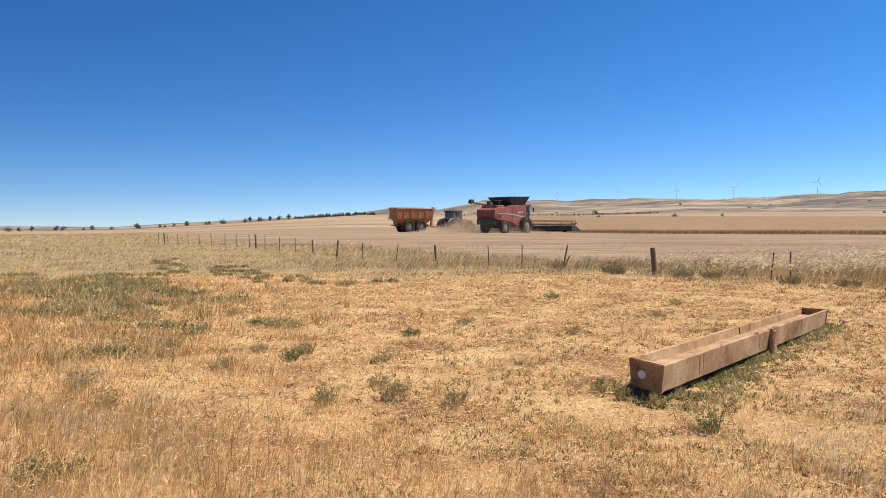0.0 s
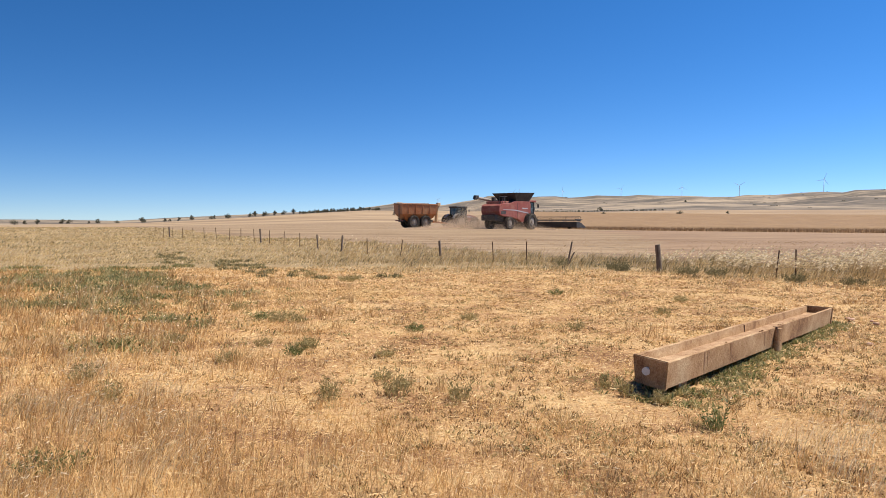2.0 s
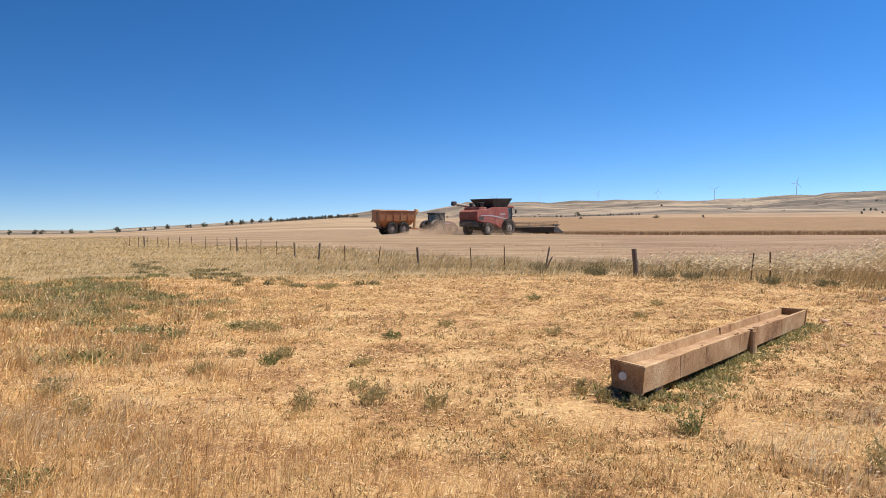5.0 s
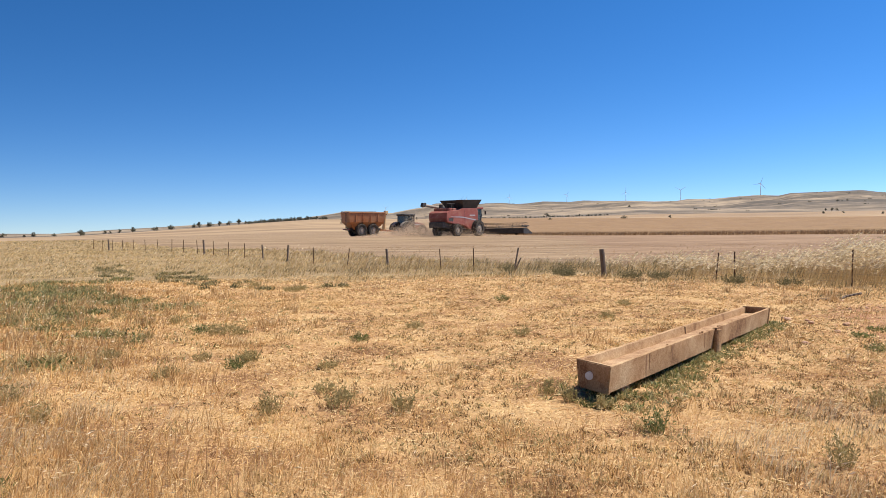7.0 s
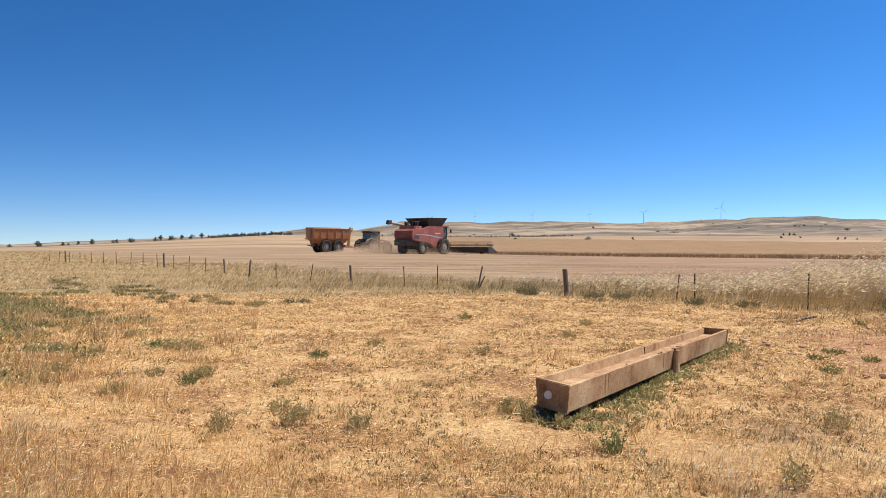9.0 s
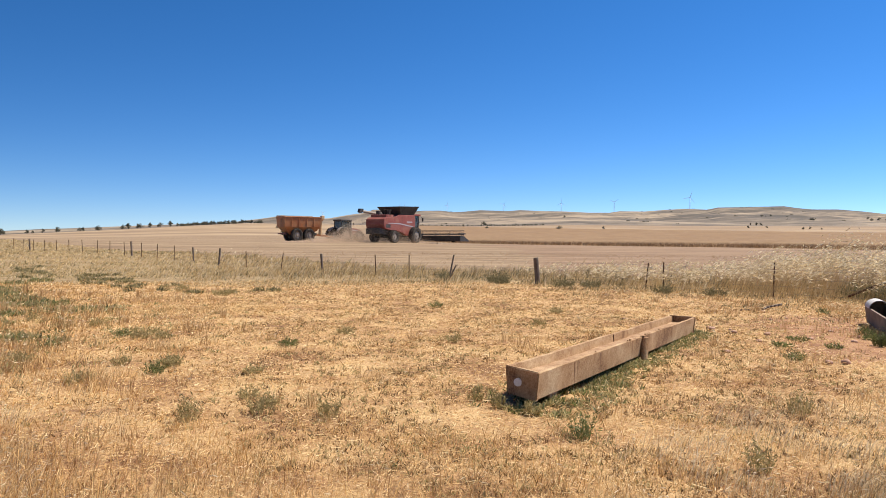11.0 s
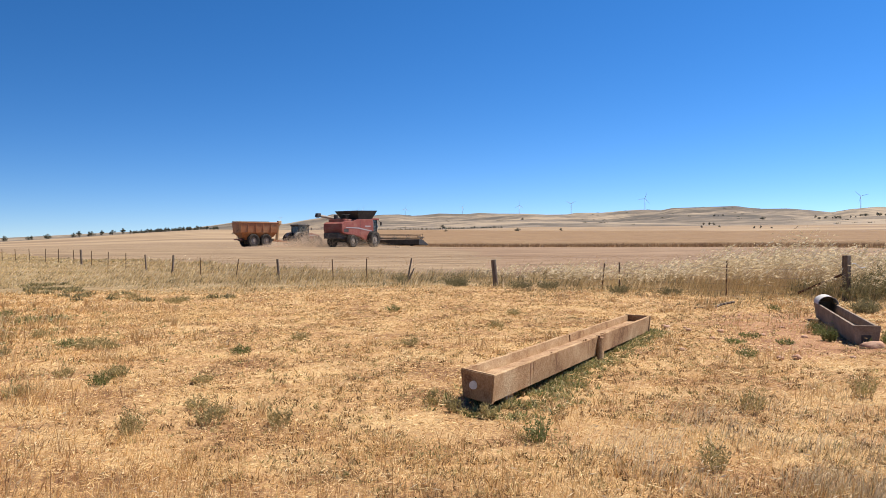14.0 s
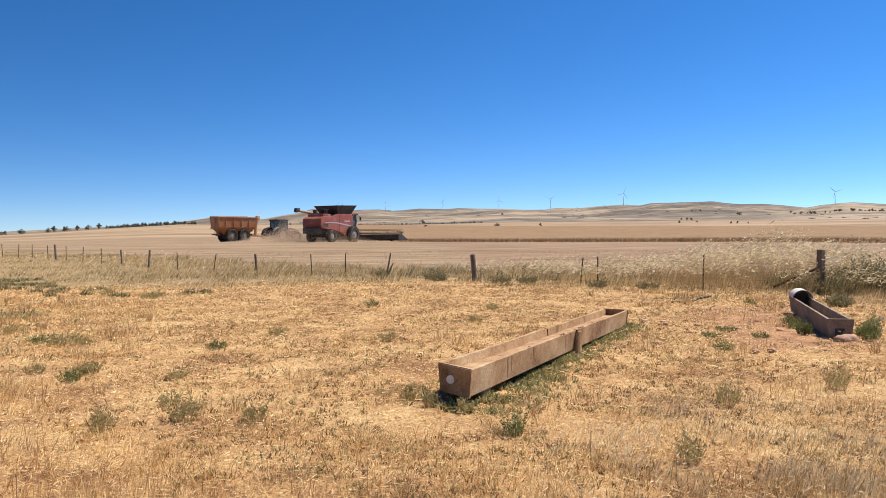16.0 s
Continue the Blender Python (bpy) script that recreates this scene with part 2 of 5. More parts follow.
def lumps(x, y, size, seed):
    """Smooth random field from 0 to 1 made of a few waves."""
    g2 = np.random.default_rng(seed)
    v = np.zeros(len(x))
    for _ in range(9):
        k, p, q = g2.uniform(0.6, 1.7) * 2 * np.pi / size, g2.uniform(0, 2 * np.pi), g2.uniform(0, 2 * np.pi)
        v += np.sin(k * (x * np.cos(p) + y * np.sin(p)) + q)
    return 0.5 + 0.5 * np.tanh(v / 2.6)


# ---------------------------------------------------------------- the lie of the land
SKY_AZ = [-60, -45, -32, -27, -23.4, -19.8, -17.3, -15.9, -13, -10.7, -7.8, -6.7, -6.1, -5.6, -4.3, -3.7, -2.6, -1.5, -0.3, 0.9, 2.3, 2.58, 2.9, 3.5, 4.2, 4.5, 5.7, 6.7, 8, 9, 9.7, 11, 13, 14, 15.5, 17.2, 19, 20.5, 21.2, 23, 24.5, 25.9, 27.3, 28, 30, 32.3, 33.1, 34.1, 35.6, 37, 38.3, 39.3, 40.5, 41.1, 43, 47, 60]
SKY_EL = [0.15, 0.2, 0.2, 0.2, 0.15, 0.4, 0.52, 0.6, 0.77, 0.88, 1.02, 1.15, 1.25, 1.3, 1.5, 1.66, 1.5, 1.38, 1.45, 1.68, 1.9, 1.98, 2.13, 2.15, 1.98, 1.93, 2, 2.1, 2.12, 2.02, 2.05, 2.18, 2.12, 2.2, 2.14, 2.12, 2.03, 2.03, 2.14, 2.12, 2.24, 2.31, 2.24, 2.39, 2.41, 2.45, 2.31, 2.21, 2.2, 2.05, 1.88, 2.05, 2.15, 2.17, 2, 1.8, 1]
EYE_Z = 1.455


def ground_z(x, y):
    """Height of the land: level paddock, a gentle rise behind the fence, then plains and hills."""
    x, y = np.asarray(x, float), np.asarray(y, float)
    r = np.hypot(x, y)
    az = np.degrees(np.arctan2(x, y))
    side = np.clip((az - 2) / 16, 0, 1)                       # 0: plain ridge on one side, 1: hills on the other
    ridge = np.interp(az, [-60, -32, -22, -14.7, -10.6, -6.1, 0, 6, 14, 50], [-0.2, -0.2, 0.0, 0.45, 0.75, 1.02, 1.0, 0.95, 0.9, 0.8])
    hills = np.interp(az, SKY_AZ, SKY_EL)
    u = np.log(np.maximum(r, 1.0))
    knots = [np.log(k) for k in (30, 60, 98, 220, 650, 1100, 1700, 2600, 4200)]
    mid = ridge + side * 0.25
    els = [np.full_like(r, -2.77), np.full_like(r, -1.12), -0.43 + 0.13 * np.clip((10 - az) / 6, 0, 1), np.clip(0.02 + (az + 10) * 0.02, -0.3, 0.06),
           ridge, mid - 0.18 * (1 - side), np.where(side > 0, mid + (hills - mid) * 0.45 * side, mid - 0.1), hills, hills - 1.6]
    el = np.array(els[0])
    for k in range(len(knots) - 1):
        f = np.clip((u - knots[k]) / (knots[k + 1] - knots[k]), 0, 1)
        f = f * f * (3 - 2 * f)
        el = np.where(u > knots[k], els[k] + (els[k + 1] - els[k]) * f, el)
    z = np.where(r < 30, 0.0, EYE_Z + r * np.tan(np.radians(el)))
    z = np.where(r < 30, 0.0, z)
    bumps = 0.018 * np.sin(1.9 * x + 0.7 * y) * np.sin(1.3 * y - 0.6 * x) + 0.012 * np.sin(4.1 * x + 1.0) * np.sin(3.7 * y)
    folds = np.zeros_like(r)
    for k, (px, py, q) in enumerate(((1.0, 0.2, 0.3), (-0.5, 0.9, 1.7), (0.3, -1.0, 4.0), (1.0, 1.0, 2.2), (-1.0, 0.6, 5.1), (0.2, 1.3, 0.9))):
        folds += np.sin((px * x + py * y) * 2 * np.pi / (520 - 62 * k) + q + 1.5 * np.sin((py * x - px * y) / 170 + k)) * (1 - 0.1 * k)
    roll = np.clip((r - 1000) / 900, 0, 1) * np.clip((2500 - r) / 400, 0, 1) * side * 3.0 * folds
    return z + bumps * np.clip((40 - r) / 20, 0, 1) + roll


# the fence: a straight line through the place, s metres from its corner post
FENCE_O, FENCE_D = np.array([13.3, 15.6]), np.array([-0.611, 0.7916])
FENCE_N = np.array([0.7916, 0.611])                          # towards the crop


def fence_off(x, y):
    return (np.asarray(x) - FENCE_O[0]) * FENCE_N[0] + (np.asarray(y) - FENCE_O[1]) * FENCE_N[1]


def verge_edge(az):
    """Distance at which the short paddock turns into long grass."""
    return np.interp(az, [-40, -22, -14, -5, 5, 15.7, 24.4, 31.5, 39, 45], [25, 26, 25, 23, 24.5, 24.5, 21.8, 20.8, 19.5, 17.0])


def red_earth(x, y):
    """0 at the trodden strip beside the short trough, 1 at its edge."""
    ax, ay, bx, by = 8.95, 12.8, 7.25, 9.4
    f = np.clip(((x - ax) * (bx - ax) + (y - ay) * (by - ay)) / ((bx - ax) ** 2 + (by - ay) ** 2), 0, 1)
    return np.hypot(x - ax - f * (bx - ax), y - ay - f * (by - ay)) / 1.15


def ground():
    azs = np.radians(np.concatenate([np.arange(-180, -44, 8), np.arange(-44, 56, 0.25), np.arange(56, 180, 8)]))
    rs = np.concatenate([[0.4], np.geomspace(1.0, 4300, 230)])
    A, R = np.meshgrid(azs, rs)
    X, Y = R * np.sin(A), R * np.cos(A)
    V = np.stack([X, Y, ground_z(X, Y)], -1).reshape(-1, 3)
    V = np.vstack([V, [[0, 0, 0]]])
    n, k = len(azs), len(rs)
    i, j = np.meshgrid(np.arange(k - 1), np.arange(n), indexing="ij")
    a, b, c, d = i * n + j, i * n + (j + 1) % n, (i + 1) * n + (j + 1) % n, (i + 1) * n + j
    tris = np.concatenate([np.stack([a, c, b], -1).reshape(-1, 3), np.stack([a, d, c], -1).reshape(-1, 3)])
    j = np.arange(n)
    tris = np.concatenate([tris, np.stack([j, (j + 1) % n, np.full(n, k * n)], -1)])
    C = V[tris].mean(1)
    r, az = np.hypot(C[:, 0], C[:, 1]), np.degrees(np.arctan2(C[:, 0], C[:, 1]))
    off = fence_off(C[:, 0], C[:, 1]) + rng.normal(0, 0.3, len(C))
    fm = np.zeros(len(C), int)
    fm[(r > verge_edge(az) + rng.normal(0, 0.5, len(C)))] = 1
    fm[off > 6.5] = 2
    fm[(fm == 2) & (az > 9 + 3 * lumps(C[:, 0], C[:, 1], 30, 5) + 0.06 * (120 - r))] = 6
    fm[r > 240] = 3
    fm[(r > 1000) & (az > -7)] = 4
    fm[r > 1500] = 4
    red = red_earth(C[:, 0], C[:, 1]) + rng.normal(0, 0.15, len(C))
    fm[red < 1] = 5
    ob = cloth("ground", V, tris, [M_PADDOCK, M_VERGE, M_STUBBLE, M_PLAIN, M_HILL, M_RED_EARTH, M_CUT], "dry straw paddock, stubble and bare hills", "ground", fm)
    ob.data.shade_smooth()
    tagged(ob, kind="structure")


ground()


# ---------------------------------------------------------------- grass
def blades(x, y, height, width, lean, lean_dir, bend=0.5, z0=-0.01):
    """Tapered, bent blades: three triangles each, at x, y."""
    n = len(x)
    turn = rng.uniform(0, 2 * np.pi, n)
    wx, wy = np.cos(turn) * width / 2, np.sin(turn) * width / 2
    lx, ly = np.cos(lean_dir) * lean * height, np.sin(lean_dir) * lean * height
    z = ground_z(x, y) + z0
    base = np.stack([x, y, z], -1)
    midp = base + np.stack([lx * (1 - bend) * 0.5, ly * (1 - bend) * 0.5, height * 0.55], -1)
    tip = base + np.stack([lx, ly, height * np.sqrt(np.maximum(0.05, 1 - 0.5 * lean ** 2))], -1)
    w = np.stack([wx, wy, 0 * wx], -1)
    V = np.stack([base - w, base + w, midp - w * 0.8, midp + w * 0.8, tip], 1).reshape(-1, 3)
    o = np.arange(n)[:, None] * 5
    T = np.stack([o + [0, 1, 3], o + [0, 3, 2], o + [2, 3, 4]], 1).reshape(-1, 3)
    return V, T


def sector(n, r0, r1, power=0.0, a0=-40.0, a1=50.0):
    """Places in a sector of the paddock; power 0 spreads them evenly in log distance."""
    u = rng.uniform(0, 1, n)
    if power == 0:
        r = r0 * (r1 / r0) ** u
    else:
        r = (r0 ** power + u * (r1 ** power - r0 ** power)) ** (1 / power)
    a = np.radians(rng.uniform(a0, a1, n))
    return r * np.sin(a), r * np.cos(a), r


def keep_out(x, y):
    """True where bare: under the troughs and on the red earth."""
    t1 = np.abs((x - 3.605) * 0.7837 - (y - 8.877) * 0.6211) < 0.24
    t1 &= np.abs((x - 3.605) * 0.6211 + (y - 8.877) * 0.7837) < 3.2
    red = red_earth(x, y) < rng.uniform(-0.3, 1.15, np.shape(x))
    return t1 | red


def paddock_grass():
    # short standing dry grass
    x, y, r = (np.concatenate(p) for p in zip(sector(300000, 2.6, 26, 0.8), sector(60000, 0.7, 18, 1.2, -180, 180)))
    az = np.degrees(np.arctan2(x, y))
    lum = lumps(x, y, 1.6, 3) * 0.6 + lumps(x, y, 0.55, 4) * 0.4
    far_side = np.clip((-az - 5) / 25, 0, 1)                  # thicker towards the one side
    near = np.clip((6.5 - r) / 3, 0, 1)
    dense = np.clip(0.24 + 0.8 * (lum - 0.45) + 0.32 * far_side + 0.30 * near + 0.2 * np.clip((az - 22) / 10, 0, 1) * (r < 9), 0.04, 1)
    ok = (rng.uniform(0, 1, len(x)) < dense) & ~keep_out(x, y) & (r < verge_edge(az) + 1)
    x, y, r, lum, far_side, near = (v[ok] for v in (x, y, r, lum, far_side, near))
    n = len(x)
    h = rng.uniform(0.03, 0.10, n) * (0.7 + 1.3 * np.clip(lum - 0.4, 0, 1) + 0.6 * far_side + 0.4 * near)
    tall = rng.uniform(0, 1, n) < 0.06 + 0.12 * far_side + 0.10 * near
    h = np.where(tall, h * 2.0 + 0.04, h)
    open_ground = np.clip((r - 5) / 2, 0, 1) * (1 - 0.8 * far_side)
    h = h * (1 - 0.45 * open_ground)
    w = np.maximum(0.0024, 0.00065 * r) * rng.uniform(0.6, 1.6, n)
    V, T = blades(x, y, h, w, rng.uniform(0.2, 1.4, n) + 0.45 * open_ground, rng.normal(0.5, 1.6, n))
    cloth("dry_grass", V, T, [M_DRY], "short sun-bleached dry grass on the paddock", "grass")


def upright_tufts():
    # clumps of stiff brown stems, close together at the root
    m = 3000
    cx, cy, r = sector(m, 2.8, 22, 0.75)
    az = np.degrees(np.arctan2(cx, cy))
    want = 0.06 + 0.62 * np.clip((-az - 2) / 22, 0, 1) + 0.3 * np.clip((5.5 - r) / 2.0, 0, 1) + 0.15 * np.clip((az - 22) / 10, 0, 1)
    ok = (rng.uniform(0, 1, m) < want * (lumps(cx, cy, 2.4, 8) > 0.42)) & ~keep_out(cx, cy) & (r < verge_edge(az))
    cx, cy, r = cx[ok], cy[ok], r[ok]
    k = 38
    size = np.repeat(rng.uniform(0.03, 0.17, len(cx)), k)
    tall = np.repeat(rng.uniform(0.10, 0.25, len(cx)) * (1 + 0.5 * np.clip((-np.degrees(np.arctan2(cx, cy)) - 4) / 12, 0, 1)), k)
    rr = np.repeat(r, k)
    n = len(rr)
    x, y = np.repeat(cx, k) + rng.normal(0, 1, n) * size, np.repeat(cy, k) + rng.normal(0, 1, n) * size
    V, T = blades(x, y, tall * rng.uniform(0.4, 1.05, n), np.maximum(0.0022, 0.00062 * rr) * rng.uniform(0.6, 1.4, n), rng.uniform(0.0, 0.95, n), rng.normal(0.3, 1.5, n), 0.2)
    # pale drooping seed heads on some of the stems
    pick = np.flatnonzero(rng.uniform(0, 1, n) < 0.16)
    tip, k = V.reshape(-1, 5, 3)[pick, 4], len(pick)
    a, ln = rng.uniform(0, 6.28, k), rng.uniform(0.018, 0.045, k)
    d = np.stack([np.cos(a), np.sin(a), rng.uniform(-0.7, 0.4, k)], -1) * ln[:, None]
    q = np.cross(d, rng.normal(0, 1, (k, 3)))
    q = q / (np.linalg.norm(q, axis=1, keepdims=True) + 1e-9) * np.maximum(0.003, 0.0007 * rr[pick])[:, None]
    H = np.stack([tip - 0.2 * d, tip + 0.4 * d + q, tip + 0.4 * d - q, tip + d], 1).reshape(-1, 3)
    o = np.arange(k)[:, None] * 4 + len(V)
    fm = np.concatenate([np.zeros(len(T), int), np.ones(2 * k, int)])
    V, T = np.vstack([V, H]), np.vstack([T, np.stack([o + [0, 1, 2], o + [1, 3, 2]], 1).reshape(-1, 3)])
    cloth("stem_tufts", V, T, [M_STEM, M_OATS], "stiff brown dry grass tufts standing in the paddock", "grass", fm)


def straw_litter():
    x, y, r = (np.concatenate(p) for p in zip(sector(325000, 2.4, 26, 0.75), sector(45000, 0.6, 18, 1.2, -180, 180)))
    ok = ~keep_out(x, y) & (rng.uniform(0, 1, len(x)) < 0.62 + 0.38 * lumps(x, y, 1.3, 17))
    x, y, r = x[ok], y[ok], r[ok]
    n = len(x)
    a, ln = rng.uniform(0, 6.28, n), rng.uniform(0.012, 0.095, n) * (0.75 + 0.4 * np.clip((6 - r) / 3, 0, 1))
    w = np.maximum(0.0024, 0.0006 * r) * rng.uniform(0.5, 1.4, n)
    z = ground_z(x, y) + rng.exponential(0.018, n)
    c = np.stack([x, y, z], -1)
    d = np.stack([np.cos(a), np.sin(a), rng.normal(0, 0.22, n)], -1) * ln[:, None] / 2
    s = np.stack([-np.sin(a), np.cos(a), rng.normal(0, 0.5, n)], -1) * w[:, None] / 2
    V = np.stack([c - d - s, c - d + s, c + d + s, c + d - s], 1).reshape(-1, 3)
    o = np.arange(n)[:, None] * 4
    T = np.stack([o + [0, 1, 2], o + [0, 2, 3]], 1).reshape(-1, 3)
    cloth("straw_litter", V, T, [M_STRAW], "loose broken straw lying on the paddock", "straw")


def golden_straw():
    # a strip of brighter, freshly flattened straw
    n = 16000
    u, v = rng.uniform(-1, 1, n), rng.normal(0, 0.4, n)
    x, y = -2.36 + 1.46 * u + 0.2 * v, 15.92 + 0.3 * u + 1.5 * v
    ok = lumps(x, y, 1.2, 19) > 0.3 * np.abs(u) + 0.1
    x, y = x[ok], y[ok]
    n = len(x)
    V, T = blades(x, y, rng.uniform(0.03, 0.09, n), rng.uniform(0.006, 0.014, n), rng.uniform(0.9, 1.8, n), rng.normal(0.4, 1.2, n), 0.2)
    cloth("golden_straw", V, T, [M_STRAW], "strip of bright flattened golden straw", "straw")


def soil_clods():
    # crumbs of bare soil between the straw
    x, y, r = sector(46000, 3.0, 22, 0.9)
    ok = (lumps(x, y, 2.2, 17) < 0.75) & ~keep_out(x, y)
    x, y, r = x[ok], y[ok], r[ok]
    n = len(x)
    s = rng.uniform(0.006, 0.026, n) * (0.8 + r / 25)
    c = np.stack([x, y, ground_z(x, y)], -1)
    shape = np.array([[1, 0, -0.3], [-0.6, 0.9, -0.3], [-0.6, -0.9, -0.3], [0.1, 0, 0.9]])
    a = rng.uniform(0, 6.28, n)
    rot = np.stack([np.stack([np.cos(a), -np.sin(a), 0 * a], -1), np.stack([np.sin(a), np.cos(a), 0 * a], -1), np.stack([0 * a, 0 * a, 1 + 0 * a], -1)], 1)
    P = np.einsum("nij,nkj->nki", rot, shape[None] * rng.uniform(0.6, 1.4, (n, 4, 3))) * s[:, None, None]
    V = (c[:, None] + P).reshape(-1, 3)
    o = np.arange(n)[:, None] * 4
    T = np.stack([o + [0, 1, 3], o + [1, 2, 3], o + [2, 0, 3]], 1).reshape(-1, 3)
    cloth("soil_crumbs", V, T, [M_PADDOCK], "crumbs of dry soil between the straw", "soil")


def dead_weeds():
    # small brown withered weeds scattered on the bare straw
    m = 15000
    cx, cy, r = sector(m, 3.2, 23, 1.0, -38, 46)
    az = np.degrees(np.arctan2(cx, cy))
    ok = (lumps(cx, cy, 2.8, 61) > 0.2) & ~keep_out(cx, cy) & (rng.uniform(0, 1, m) < 0.35 + 0.65 * np.clip((az + 12) / 14, 0, 1))
    cx, cy = cx[ok], cy[ok]
    k = 13
    n = len(cx) * k
    size = np.repeat(rng.uniform(0.012, 0.036, len(cx)) * (1 + 1.2 * (rng.uniform(0, 1, len(cx)) < 0.07)), k)
    x, y = np.repeat(cx, k) + rng.normal(0, 1, n) * size, np.repeat(cy, k) + rng.normal(0, 1, n) * size
    V, T = blades(x, y, rng.uniform(0.015, 0.05, n) + size * 0.5, rng.uniform(0.004, 0.011, n), rng.uniform(0.2, 1.5, n), rng.uniform(0, 6.28, n), 0.2)
    fm = np.repeat(np.repeat((rng.uniform(0, 1, len(cx)) < 0.3).astype(int), k), 3)
    cloth("withered_weeds", V, T, [M_WITHER, M_DUSTY], "small withered brown weeds on bare straw", "weeds", fm)


def long_grass():
    # from the paddock's edge to a few metres behind the fence
    x, y, r = sector(430000, 14, 95, 0.5, -40, 52)
    az = np.degrees(np.arctan2(x, y))
    off = fence_off(x, y)
    edge = verge_edge(az) + 7 * (lumps(x, y, 4, 9) - 0.5) - 5 * rng.uniform(0, 1, len(x)) ** 3
    ok = (r > edge) & (off < 5.5 + 2 * lumps(x, y, 5, 10)) & (rng.uniform(0, 1, len(x)) < 0.35 + 0.65 * lumps(x, y, 2.2, 11))
    x, y, r, az, off, edge = (v[ok] for v in (x, y, r, az, off, edge))
    n = len(x)
    rise = np.clip((r - edge) / 9, 0.28, 1)
    h = rng.uniform(0.12, 0.40, n) * rise * (0.55 + 0.6 * lumps(x, y, 3, 12) + 0.5 * (lumps(x, y, 0.9, 13) - 0.4))
    tall = np.clip((az - 8) / 16, 0, 1) * np.clip((off + 1.0) / 3, 0, 1)
    h = h * (1 + 0.75 * tall) * (0.5 + 0.5 * np.clip((az + 14) / 18, 0, 1))
    w = 0.0007 * r * rng.uniform(0.5, 1.4, n)
    lean = rng.uniform(0.25, 1.0, n) + 0.5 * np.clip((-az - 2) / 14, 0, 1)
    V, T = blades(x, y, h, w, lean, rng.normal(0.1, 0.8, n), 0.3)
    damp = np.where(az > 4, lumps(x, y, 3.5, 14) > 0.35, lumps(x, 3 * y, 22, 15) > 0.4)
    green = damp & (rng.uniform(0, 1, n) < 0.24 + 0.36 * np.clip((az - 4) / 8, 0, 1)) & (off > -14)
    pale = (rng.uniform(0, 1, n) < 0.22) & ~green
    fm = np.repeat(np.where(green, 1, np.where(pale, 2, 0)), 3)
    cloth("long_grass", V, T, [M_LONG, M_SAGE, M_OATS], "long wind-blown dry grass along the fence", "grass", fm)


def oat_plumes():
    # tall silvery seed heads bowed by the wind behind the fence
    x, y, r = sector(80000, 17, 60, 0.6, -10, 48)
    az, off = np.degrees(np.arctan2(x, y)), fence_off(x, y)
    ok = (off > -0.8) & (off < 6) & (rng.uniform(0, 1, len(x)) < 0.004 + 0.98 * np.clip((az - 13) / 16, 0, 1) * lumps(x, y, 3, 21))
    x, y, r, az = x[ok], y[ok], r[ok], az[ok]
    n = len(x)
    h = rng.uniform(0.45, 0.85, n) * (0.70 + 0.4 * lumps(x, y, 1.6, 23) * np.clip((az - 15) / 10, 0, 1) + 1.5 * np.exp(-((az - 35.0) / 3.8) ** 2) * lumps(x, y, 1.0, 24))
    # the tallest plants stand in a clump near the corner post
    e, off = rng.uniform(0.0, 5.0, 2600), rng.uniform(0.4, 4.5, 2600)
    tx, ty = FENCE_O[0] + FENCE_D[0] * e + FENCE_N[0] * off, FENCE_O[1] + FENCE_D[1] * e + FENCE_N[1] * off
    ok = lumps(tx, ty, 1.1, 25) > 0.5
    tx, ty = tx[ok], ty[ok]
    x, y, r = np.append(x, tx), np.append(y, ty), np.append(r, np.hypot(tx, ty))
    h = np.append(h, rng.uniform(0.8, 1.2, len(tx)) * (0.8 + 0.45 * lumps(tx, ty, 0.8, 26)))
    n = len(x)
    V, T = blades(x, y, h, 0.00024 * r, rng.uniform(0.35, 0.7, n), rng.normal(0.1, 0.25, n), 0.4)
    # each head: three drooping spikelets strung along the bowed tip
    heads = V.reshape(-1, 5, 3)
    run = np.repeat(heads[:, 4] - heads[:, 2], 3, 0)
    tip = np.repeat(heads[:, 4], 3, 0) - run * np.tile([0.0, 0.14, 0.3], n)[:, None] + rng.normal(0, 0.02, (3 * n, 3))
    a, ln = rng.normal(0.1, 0.6, 3 * n), rng.uniform(0.05, 0.12, 3 * n)
    d = np.stack([np.cos(a) * ln, np.sin(a) * ln, rng.uniform(-0.5, 0.9, 3 * n) * ln], -1)
    q = np.cross(d, rng.normal(0, 1, (3 * n, 3)))
    q = q / (np.linalg.norm(q, axis=1, keepdims=True) + 1e-9) * (0.0006 * np.repeat(r, 3))[:, None]
    H = np.stack([tip - 0.2 * d, tip + 0.4 * d + q, tip + 0.4 * d - q, tip + d], 1).reshape(-1, 3)
    o = np.arange(3 * n)[:, None] * 4 + len(V)
    T2 = np.stack([o + [0, 1, 2], o + [1, 3, 2]], 1).reshape(-1, 3)
    cloth("wild_oats", np.vstack([V, H]), np.vstack([T, T2]), [M_LONG, M_OATS], "tall silvery wild oats bowed by the wind", "grass", np.repeat([0, 1], [len(T), len(T2)]))


